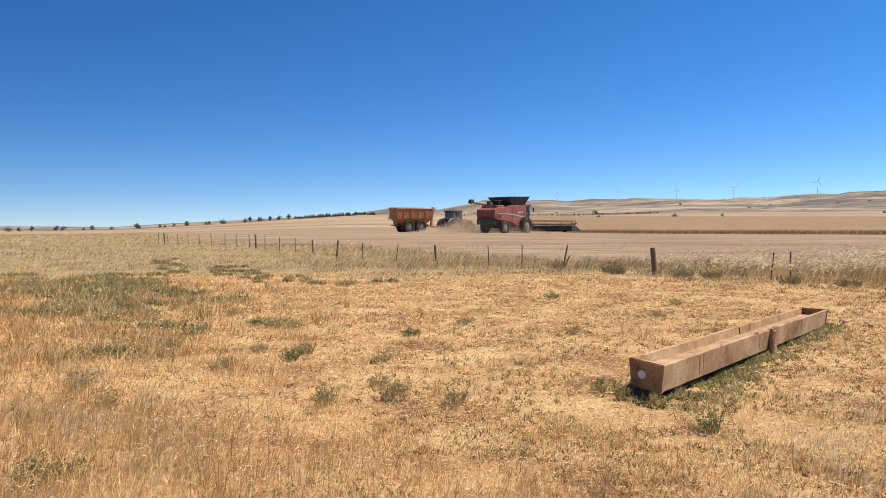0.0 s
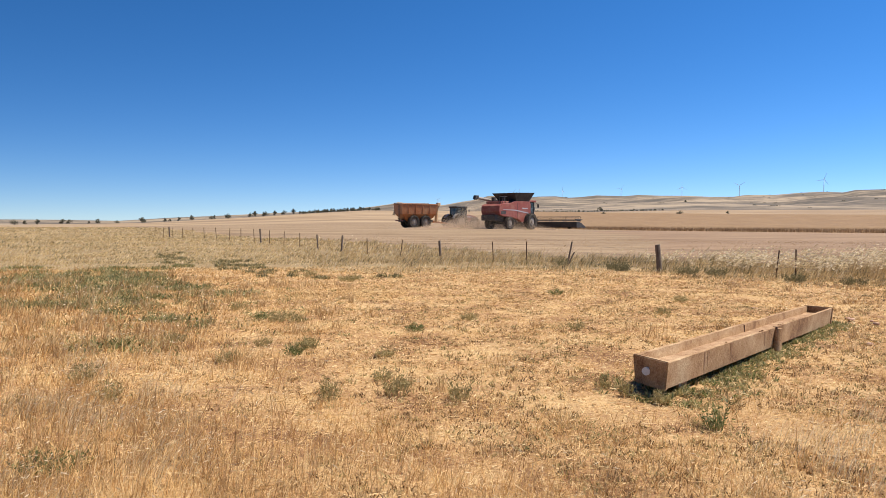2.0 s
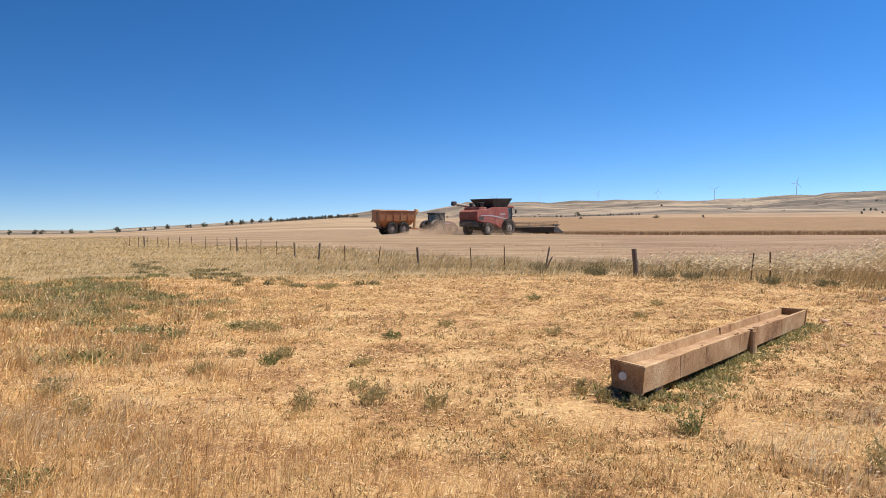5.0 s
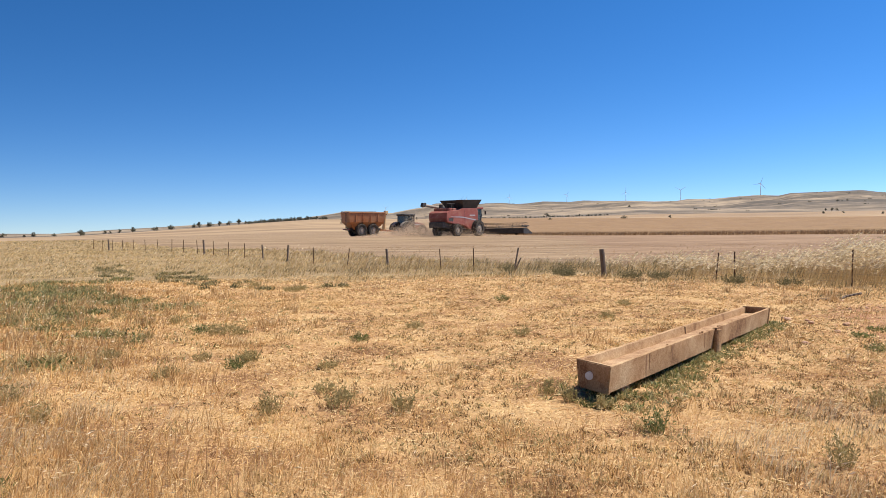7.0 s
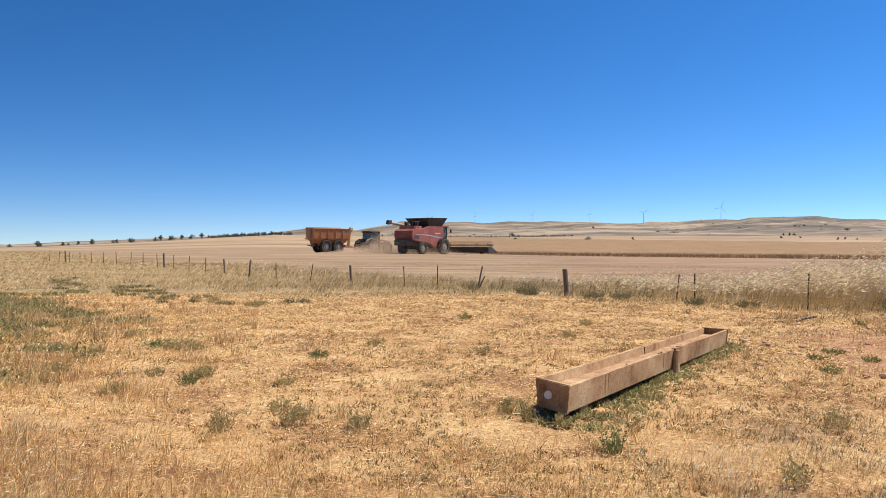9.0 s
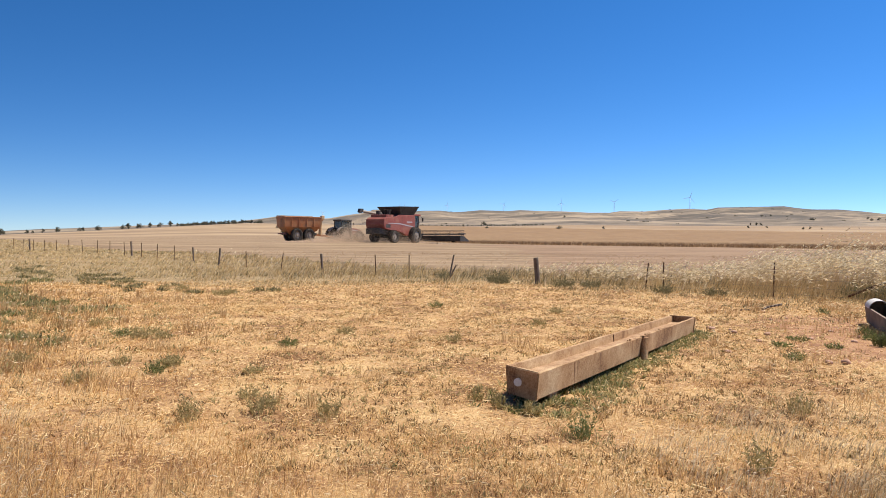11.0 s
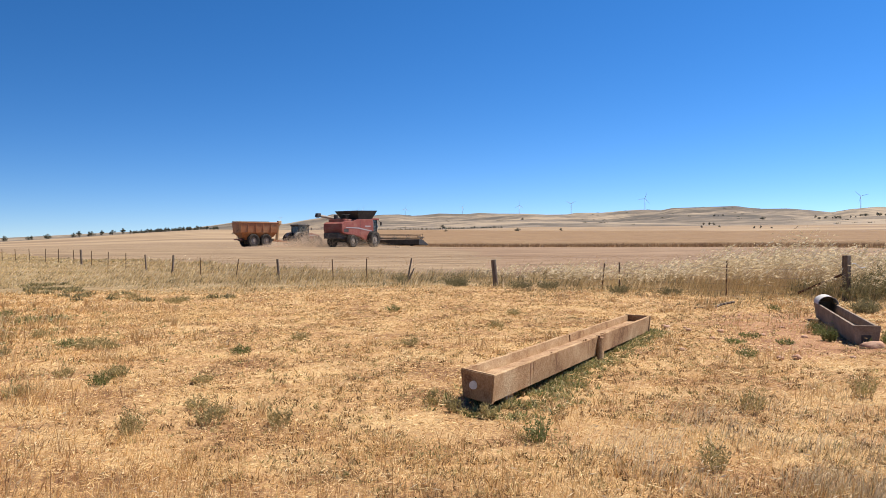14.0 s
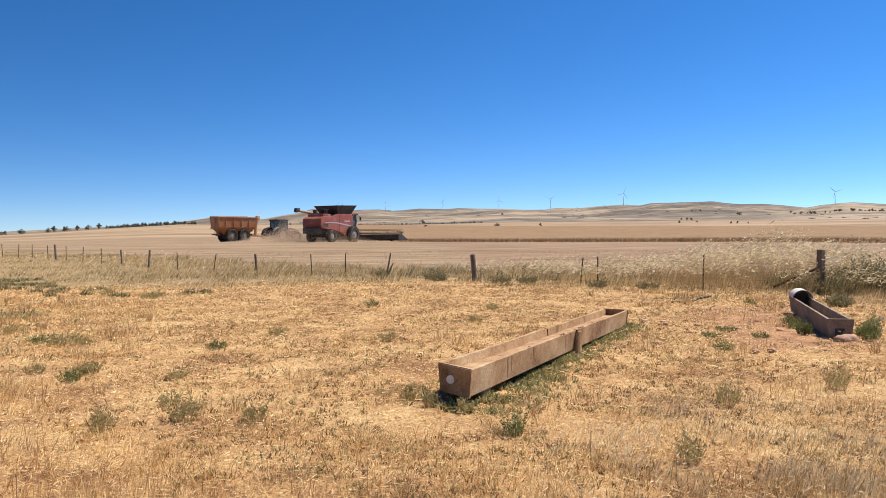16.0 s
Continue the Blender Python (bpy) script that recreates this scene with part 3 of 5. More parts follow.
def oat_tufts_near():
    # silvery tufts at the paddock's near edge
    x, y, r = (np.concatenate(p) for p in zip(sector(38000, 3.2, 8.5, 0.8, 16, 48), sector(30000, 3.2, 11, 0.8, -36, -14)))
    az = np.degrees(np.arctan2(x, y))
    lum = lumps(x, y, 1.1, 31)
    side = np.where(az > 0, np.clip((az - 20) / 16, 0, 1) * np.clip((8.0 - r) / 3, 0, 1), 0.8 * np.clip((-az - 14) / 12, 0, 1) * np.clip((11 - r) / 4, 0, 1))
    want = side * np.clip(2.2 * (lum - 0.4), 0, 1)
    ok = rng.uniform(0, 1, len(x)) < want
    x, y, r = x[ok], y[ok], r[ok]
    n = len(x)
    V, T = blades(x, y, rng.uniform(0.07, 0.24, n), rng.uniform(0.0018, 0.004, n), rng.uniform(0.3, 0.9, n), rng.normal(0.2, 0.7, n), 0.3)
    fm = np.repeat(np.where(rng.uniform(0, 1, n) < 0.22, 1, 0), 3)
    pick = np.flatnonzero(rng.uniform(0, 1, n) < 0.22)
    tip = V.reshape(-1, 5, 3)[pick, 4]
    k = len(pick)
    a, ln = rng.normal(0.3, 0.5, k), rng.uniform(0.015, 0.045, k)
    d = np.stack([np.cos(a), np.sin(a), rng.uniform(-0.6, 0.5, k)], -1) * ln[:, None]
    q = np.cross(d, rng.normal(0, 1, (k, 3)))
    q = q / (np.linalg.norm(q, axis=1, keepdims=True) + 1e-9) * 0.0028
    H = np.stack([tip - 0.2 * d, tip + 0.4 * d + q, tip + 0.4 * d - q, tip + d], 1).reshape(-1, 3)
    o = np.arange(k)[:, None] * 4 + len(V)
    V, T = np.vstack([V, H]), np.vstack([T, np.stack([o + [0, 1, 2], o + [1, 3, 2]], 1).reshape(-1, 3)])
    fm = np.concatenate([fm, np.zeros(2 * k, int)])
    cloth("oat_tufts", V, T, [M_OATS, M_SAGE], "silvery and grey-green grass tufts", "grass", fm)


def weed(name, x, y, size, height, mat, count, seed, label, category="weed", flat=0.0):
    """A tuft: thin stems from one root with small pointed leaves along them."""
    g2 = np.random.default_rng(seed)
    n = count
    a = g2.uniform(0, 2 * np.pi, n)
    out = size * np.sqrt(g2.uniform(0, 1, n))
    ln = height * g2.uniform(0.45, 1.0, n) * (1 - 0.45 * out / max(size, 0.01))
    root = np.stack([np.cos(a) * out * 0.45, np.sin(a) * out * 0.45, 0 * a - 0.01], -1)
    top = np.stack([np.cos(a) * out * 0.9, np.sin(a) * out * 0.9, ln * 1.15], -1)
    V, T = [], []

    def strip(p, q, w):
        o = len(V) * 4
        s = np.cross(q - p, [np.cos(o), np.sin(o), 0.3])
        s = s / (np.linalg.norm(s) + 1e-9) * w
        V.append([p - s * 0.4, p + s * 0.4, (p + q) / 2 + s, q])
        T.extend([[o, o + 1, o + 2], [o, o + 2, o + 3]])

    for k in range(n):
        strip(root[k], top[k], 0.004 + 0.01 * flat)
        for _ in range(5):
            f = g2.uniform(0.25, 1.0)
            p = root[k] + (top[k] - root[k]) * f
            d = g2.normal(0, 1, 3) * [1, 1, 0.7] + [0, 0, 0.9]
            strip(p, p + d / np.linalg.norm(d) * g2.uniform(0.02, 0.05) * (0.6 + size * 2.2), 0.008 * (0.6 + size * 2))
    me = bpy.data.meshes.new(name)
    me.from_pydata(np.concatenate(V).tolist(), [], T)
    me.materials.append(mat)
    ob = new(name, me)
    ob.location = (x, y, float(ground_z(x, y)))
    return tagged(ob, label, category, "weeds in the paddock")


def weeds():
    G, D = "low green weed growing in the dry paddock", "dusty grey-green weed tuft in dry straw"
    green = [(2.26, 15.98, 0.21, 0.17), (-0.48, 10.41, 0.17, 0.14), (-1.76, 8.49, 0.16, 0.14), (-2.93, 11.71, 0.18, 0.15), (1.91, 5.38, 0.14, 0.26), (-5.44, 16.72, 0.22, 0.17), (-3.53, 10.62, 0.18, 0.15), (5.77, 8.8, 0.17, 0.15), (6.3, 9.9, 0.2, 0.08), (6.85, 10.4, 0.2, 0.09), (6.8, 9.5, 0.16, 0.08), (7.72, 9.0, 0.07, 0.12), (9.9, 14.2, 0.17, 0.15), (-2.4, 4.45, 0.3, 0.12)]
    dusty = [(-5.44, 17.1, 0.19, 0.17), (-4.02, 12.73, 0.17, 0.15), (-3.62, 12.85, 0.17, 0.15), (-2.76, 11.79, 0.16, 0.15), (-2.51, 11.77, 0.16, 0.15), (-3.53, 11.05, 0.16, 0.15), (-3.32, 9.25, 0.15, 0.14), (-2.23, 9.03, 0.15, 0.14), (-1.74, 8.73, 0.14, 0.14), (-1.7, 9.1, 0.15, 0.14), (-2.34, 8.12, 0.14, 0.13), (-0.64, 7.13, 0.14, 0.13), (-0.42, 6.8, 0.13, 0.13), (-0.7, 8.18, 0.14, 0.13), (-2.43, 19.97, 0.2, 0.18), (-2.7, 19.4, 0.2, 0.18), (-4.49, 21.93, 0.21, 0.19), (-3.93, 21.69, 0.21, 0.19), (-4.87, 13.76, 0.17, 0.16), (-4.28, 11.52, 0.16, 0.15), (1.5, 6.42, 0.1, 0.2), (1.72, 6.14, 0.09, 0.17), (1.36, 6.7, 0.1, 0.16), (-1.64, 8.84, 0.16, 0.14), (-2.39, 7.98, 0.16, 0.14), (-3.49, 9.39, 0.17, 0.14), (-0.46, 6.39, 0.15, 0.26), (-1.01, 6.2, 0.15, 0.26), (0.08, 6.35, 0.15, 0.26), (1.78, 10.54, 0.17, 0.15), (3.53, 12.49, 0.19, 0.15), (0.31, 11.63, 0.18, 0.15), (-2.79, 6.13, 0.15, 0.26), (-3.32, 6.77, 0.16, 0.26), (-2.53, 19.21, 0.23, 0.18), (-3.84, 21.04, 0.24, 0.19), (4.44, 14.59, 0.2, 0.16), (3.94, 5.89, 0.15, 0.26), (5.31, 6.28, 0.16, 0.26), (2.77, 4.53, 0.14, 0.26), (-2.59, 11.31, 0.18, 0.15), (-2.26, 11.22, 0.18, 0.15)]
    for mat, label, spots in ((M_GREEN, G, green), (M_DUSTY, D, dusty)):
        for k, (x, y, size, height) in enumerate(spots):
            weed("weed", x, y, size, height, mat, int(26 + 150 * size), 100 + 40 * len(label) + k, label)


def saltbush():
    for k, (az, r, w, h) in enumerate(((40.2, 20.5, .7, .75), (41.2, 21.5, .9, 1.0), (42.2, 22, .9, 0.95), (43.3, 21.5, 1.0, 1.1), (44.5, 22, 1.0, 1.0), (38.6, 21.5, .6, .6), (37.0, 22.5, .6, .5), (45.8, 22, 1, 1), (40.3, 17.3, .35, .3))):
        x, y = r * math.sin(radians(az)), r * math.cos(radians(az))
        tagged(weed("bush", x, y, w, h, M_SAGE, 240, 400 + k, "rounded grey-green saltbush behind the fence", "bush"), group="bushes behind the fence")


def fence_bushes():
    for k, (t, off, w, h) in enumerate(((12.1, -0.5, .55, .42), (11.6, -0.9, .4, .3), (9.4, -0.6, .5, .35), (8.5, -0.4, .45, .32), (14.6, -0.5, .35, .4), (6.0, -0.7, .4, .3), (4.6, -0.5, .4, .28))):
        p = FENCE_O + FENCE_D * t + FENCE_N * off
        tagged(weed("bush", float(p[0]), float(p[1]), w, h, M_SAGE, 120, 500 + k, "low grey-green bush at the foot of the fence", "bush"), group="bushes along the fence")


def weed_cover(name, places, label, mat, spread=0.02):
    """Low leafy cover over a stretch: many small leaves."""
    x, y, s = places
    n = len(x)
    k = 9
    x, y = np.repeat(x, k) + rng.normal(0, spread, n * k), np.repeat(y, k) + rng.normal(0, spread, n * k)
    s = np.repeat(s, k)
    V, T = blades(x, y, s * rng.uniform(0.5, 1.1, n * k), s * rng.uniform(0.14, 0.26, n * k), rng.uniform(0.3, 1.3, n * k), rng.uniform(0, 6.28, n * k), 0.2)
    cloth(name, V, T, mat, label, "weeds", np.repeat((rng.uniform(0, 1, n * k) < 0.42).astype(int), 3))


def weed_patches():
    # green patch far off in the paddock
    m = 105
    along, across = rng.normal(0, 1, m), rng.normal(0, 1, m)
    pr, pa = 20.5 + 3.4 * along, np.radians(-24.6 + 3.4 * across)
    k = 55
    size = np.repeat(rng.uniform(0.10, 0.42, m), k)
    n = m * k
    x = np.repeat(pr * np.sin(pa), k) + rng.normal(0, 0.6, n) * size * 1.4
    y = np.repeat(pr * np.cos(pa), k) + rng.normal(0, 0.6, n) * size
    weed_cover("green_weed_patch", (x, y, rng.uniform(0.07, 0.17, n)), "patch of low green weeds in dry grass", [M_DUSTY, M_GREEN], 0.08)
    n = 2600
    x, y = rng.normal(-5.2, 2.0, n), rng.normal(12.5, 3.0, n)
    ok = (lumps(x, y, 1.2, 43) > 0.62)
    weed_cover("thin_weed_patch", (x[ok], y[ok], rng.uniform(0.04, 0.09, ok.sum())), "thin scatter of green weeds in dry grass", [M_GREEN, M_DUSTY], 0.05)
    # tussocks where the paddock meets the long grass
    f = rng.uniform(0, 1, 52)
    cx = np.interp(f, [0, 0.86, 1], [-14.5, -4.6, -1.0]) + rng.normal(0, 0.5, 52)
    cy = np.interp(f, [0, 0.86, 1], [38.5, 21.0, 20.4]) + rng.normal(0, 0.9, 52)
    x, y = np.repeat(cx, 16) + rng.normal(0, 0.10, 52 * 16), np.repeat(cy, 16) + rng.normal(0, 0.09, 52 * 16)
    weed_cover("tussock_row", (x, y, rng.uniform(0.07, 0.17, len(x))), "brownish green tussocks edging the long grass", [M_SAGE, M_DUSTY], 0.04)
    # weeds fed by the trough, along its side
    n = 4200
    u = rng.uniform(-3.3, 3.4, n)
    v = np.abs(rng.normal(0.0, 1, n)) * np.where(u < -1.6, 0.27, 0.19)
    v = np.where(rng.uniform(0, 1, n) < 0.12, -v * 0.9, v)
    x, y = 3.605 + 0.6211 * u + 0.7837 * v, 8.877 + 0.7837 * u - 0.6211 * v
    ok = lumps(x, y, 0.9, 44) * 0.5 + lumps(x, y, 0.35, 46) * 0.5 > 0.42
    weed_cover("trough_weeds", (x[ok], y[ok], rng.uniform(0.035, 0.095, ok.sum())), "green weeds crowding the side of the trough", [M_DUSTY, M_GREEN], 0.025)
    n = 2500
    x, y, r = sector(n, 5, 15, 1.0, 2, 34)
    ok = (lumps(x, y, 1.4, 45) > 0.6) & ~keep_out(x, y)
    weed_cover("creeping_weeds", (x[ok], y[ok], rng.uniform(0.02, 0.05, ok.sum())), "small creeping weeds on bare straw", [M_DUSTY, M_GREEN], 0.05)


# ---------------------------------------------------------------- troughs
def trough():
    """Long trough cast in two lengths, with sloping sides and a clamp over the joint."""
    head = math.degrees(math.atan2(0.7837, 0.6211))
    ob = empty("water_trough", pose(3.605, 8.877, 0.012, 0, 0.4, head) @ Matrix.Diagonal((1.135, 1.05, 1, 1)), "long rust-stained concrete stock trough lying empty on weeds", "trough")
    z0, z1, wt, wb, th = 0.06, 0.288, 0.195, 0.168, 0.030

    def skew(x, a):                                          # both ends are cut a little aslant
        return 0.55 * a * min(1.0, max(0.0, 1 - (x + 2.62) / 0.9)) + 0.36 * a * min(1.0, max(0.0, 1 - (2.6 - x) / 0.9))

    def ring(x, wob):
        o = [(-wt, z1 + wob), (-wt + th * 1.3, z1 + wob), (-wb + th, z0 + th), (wb - th, z0 + th), (wt - th * 1.3, z1 - wob), (wt, z1 - wob), (wb, z0), (-wb, z0)]
        return [(x + skew(x, a), a, b) for a, b in o]

    for a, b in ((-2.62, 0.03), (0.035, 2.60)):
        xs = np.linspace(a, b, 44)
        bm = loft([ring(float(x), float(0.002 * math.sin(3.1 * x) + rng.normal(0, 0.0022))) for x in xs], caps=True)
        part("trough_section", bm, M_CONCRETE, ob)
    for x, t in ((-2.63, 0.045), (2.61, 0.045)):
        s = -1 if x < 0 else 1
        o = [(-wt - 0.012, z1 + 0.012), (wt + 0.012, z1 + 0.006), (wb + 0.01, z0 - 0.012), (-wb - 0.01, z0 - 0.012)]
        bm = loft([[(x + skew(x, p), p, q) for p, q in o], [(x + s * t + skew(x, p), p, q) for p, q in o]], caps=True)
        bmesh.ops.bevel(bm, geom=list(bm.edges), offset=0.008, segments=2, affect="EDGES")
        end = part("end_wall", bm, M_CONCRETE, ob)
        if s < 0:
            bm = tube((x - t - 0.006, 0.03, 0.178), (x - t + 0.03, 0.03, 0.178), 0.036, sides=14)
            part("drain_plug", bm, M_CHALK, end, "white plug in a round drain hole")
    # clamp at the joint: straps over both rims and a leg to the ground
    bm = loft([[(0.045 + (0.06 - 0.1 * max(0.0, q - 0.2)) * math.cos(t), -wt - 0.012 + 0.042 * math.sin(t), q) for t in np.linspace(0, 2 * math.pi, 14, endpoint=False)] for q in (-0.06, 0.08, 0.2, z1 - 0.035, z1 - 0.015)], caps=True)
    part("joint_leg", bm, M_CONCRETE, ob, "short concrete leg at the joint")
    bm = block((0.005, -wt - 0.02, z1 - 0.02), (0.03, -wt + 0.03, z1 + 0.008), 0.005)
    part("clamp", bm, M_RUST, ob, "rusted clamp on the rim")
    bm = block((0.028, wt - 0.052, 0.16), (0.038, wt - 0.033, z1 - 0.005), 0.002)
    part("joint_strap", bm, M_RUST, ob, "rusted strap down the inner joint")
    for x in (-2.35, 2.4):
        part("foot", block((x - 0.08, -wb + 0.02, -0.03), (x + 0.08, wb - 0.02, z0 + 0.004), 0.01), M_CONCRETE, ob)
    for k, (x, w, f) in enumerate(((-2.0, 0.035, 0.95), (-1.93, 0.018, 0.7), (-1.35, 0.05, 0.6), (-0.35, 0.03, 0.8), (1.3, 0.04, 0.7))):
        n = Vector((0, -1, -(wt - wb) / (z1 - z0))).normalized() * 0.0012
        p, q = Vector((x, -wt, z1 - 0.01)), Vector((x + 0.05, -wb - (wt - wb) * (1 - f), z0 + (z1 - z0) * (1 - f)))
        bm = loft([[p + n + Vector((d, 0, 0)) for d in (-w / 2, w / 2)] + [p - n + Vector((d, 0, 0)) for d in (w / 2, -w / 2)],
                   [q + n + Vector((d, 0, 0)) for d in (-w / 3, w / 4)] + [q - n + Vector((d, 0, 0)) for d in (w / 4, -w / 3)]], caps=True)
        part("stain_crust", bm, M_STAIN, ob, "dark rust stain down the side")
    # dirt in the bottom
    bm = bmesh.new()
    bmesh.ops.create_grid(bm, x_segments=90, y_segments=6, size=1, matrix=Matrix.Translation((0.02, 0, z1 - 0.09)) @ Matrix.Diagonal((2.56, wb - 0.012, 1, 1)))
    for v in bm.verts:
        v.co.z += 0.012 * noise.noise(v.co * 5)
    part("silt", bm, M_SILT, ob, "dry silt in the bottom")
    # flakes on the rim
    for k in range(10):
        x = float(rng.normal(0.03, 0.35)) if k < 9 else float(rng.uniform(-2.69, -1.2))
        y = -wt + float(rng.uniform(0.003, 0.018))
        s = float(rng.uniform(0.008, 0.02))
        part("rim_flake", block((x, y, z1 - 0.012), (x + s * 1.6, y + s, z1 + s * 0.7), 0.003), M_CONCRETE, ob)


def float_trough():
    """Shorter trough whose far end has an arched cover over the float valve."""
    a, b = Vector((9.70, 12.45, 0)), Vector((7.76, 9.12, 0))
    d = (b - a).normalized()
    m = Matrix.Translation(a) @ Matrix(((d.x, -d.y, 0, 0), (d.y, d.x, 0, 0), (0, 0, 1, 0), (0, 0, 0, 1)))
    L = (b - a).length
    ob = empty("float_trough", m, "short grey concrete trough with arched metal cover on red earth", "trough")
    wt, wb, z0, z1, th = 0.155, 0.13, 0.0, 0.275, 0.035
    o = [(-wt, z1), (-wt + th, z1), (-wb + th, z0 + th), (wb - th, z0 + th), (wt - th, z1), (wt, z1), (wb, z0), (-wb, z0)]
    bm = loft([[(x, p, q + 0.03 * (1 - x / L)) for p, q in o] for x in np.linspace(0, L, 8)], caps=True)
    part("trough_body", bm, M_GREYCON, ob)
    e = [(-wt - 0.01, z1 + 0.01), (wt + 0.01, z1 + 0.01), (wb, z0), (-wb, z0)]
    bm = loft([[(L, p, q) for p, q in e], [(L + 0.05, p, q) for p, q in e]], caps=True)
    end = part("end_wall", bm, M_GREYCON, ob)
    part("outlet", block((L + 0.03, -0.07, 0.02), (L + 0.056, 0.05, 0.16), 0.006), M_DARK, end, "dark outlet recess in the end")
    part("end_wall", loft([[(-0.05, p, q + 0.035) for p, q in e], [(0, p, q + 0.03) for p, q in e]], caps=True), M_GREYCON, ob)
    arc = [(wt + 0.012) * math.cos(t) for t in np.linspace(0, math.pi, 17)], [0.145 * math.sin(t) for t in np.linspace(0, math.pi, 17)]
    outer = [(p, z1 + 0.03 + q) for p, q in zip(*arc)]
    inner = [(p * 0.95, z1 + 0.03 + q * 0.93) for p, q in zip(*arc)][::-1]
    bm = loft([[(x, p, q) for p, q in outer + inner] for x in (-0.05, 0.25, 0.52)], caps=True)
    part("arched_cover", bm, M_ZINC, ob, "curved galvanised cover")
    bm = loft([[(x, p, q) for p, q in outer] for x in (-0.055, -0.035)], caps=True)
    part("cover_back", bm, M_GREYCON, ob)
    part("water_bed", block((0.02, -wb + th * 0.6, 0.10), (L - 0.02, wb - th * 0.6, 0.15)), M_SILT, ob, "dry dirt on the floor of the trough")
    for k, (u, v, w, h) in enumerate(((L - 0.35, -0.38, 0.10, 0.26), (L - 0.1, 0.42, 0.16, 0.42), (L - 0.4, 0.42, 0.12, 0.3))):
        p = m @ Vector((u, v, 0))
        weed("weed", p.x, p.y, w, h, M_GREEN, 110, 330 + k, "tall leafy green weed at the trough's end")
    for k in range(9):
        u, s = float(rng.uniform(1.6, L + 0.2)), 1 if k % 2 else -1
        p = m @ Vector((u, s * float(rng.uniform(0.33, 0.45)), 0))
        weed("weed", p.x, p.y, float(rng.uniform(0.06, 0.13)), float(rng.uniform(0.10, 0.24)), M_GREEN, 60, 300 + k, "leafy green weed beside the short trough")
    bm = bmesh.new()
    bmesh.ops.create_icosphere(bm, subdivisions=3, radius=1)
    for v in bm.verts:
        v.co *= 1 + 0.22 * noise.noise(v.co * 1.7)
        v.co = Vector((v.co.x * 0.17, v.co.y * 0.10, v.co.z * 0.075))
    ob = part("stone", bm, M_ROCK, None, "flat reddish stone lying by the trough", True)
    ob.matrix_world = pose(7.66, 8.88, 0.035, 4, 0, -10)
    tagged(ob, category="stone")


def sticks():
    for k, (x, y, ln, a) in enumerate(((9.2, 14.9, 0.55, 20), (8.6, 14.7, 0.35, -10), (9.4, 10.3, 0.5, 35))):
        pts = [Vector((t * ln - ln / 2, 0.05 * math.sin(4 * t + k), 0.05 + 0.09 * t * (k != 1))) for t in np.linspace(0, 1, 7)]
        bm = bmesh.new()
        for p, q in zip(pts, pts[1:]):
            tube(p, q, 0.024 - 0.002 * k, sides=7, bm=bm)
        ob = part("fallen_branch", bm, M_WOOD, None, "grey dead branch lying on the ground", True)
        ob.matrix_world = pose(x, y, -0.01, 0, 0, a)
        tagged(ob, category="branch")
    for k in range(26):
        bm = bmesh.new()
        bmesh.ops.create_icosphere(bm, subdivisions=2, radius=float(rng.uniform(0.025, 0.06)))
        for v in bm.verts:
            v.co *= 1 + 0.3 * noise.noise(v.co * 20 + Vector((k, 0, 0)))
            v.co.z *= 0.6
        ob = part("clod", bm, M_ROCK, None, "red earth clod on bare ground", True)
        ob.location = (float(rng.normal(7.6, 1.1)), float(rng.normal(11.6, 1.7)), 0.015)
        tagged(ob, category="clod", group="clods on bare ground")


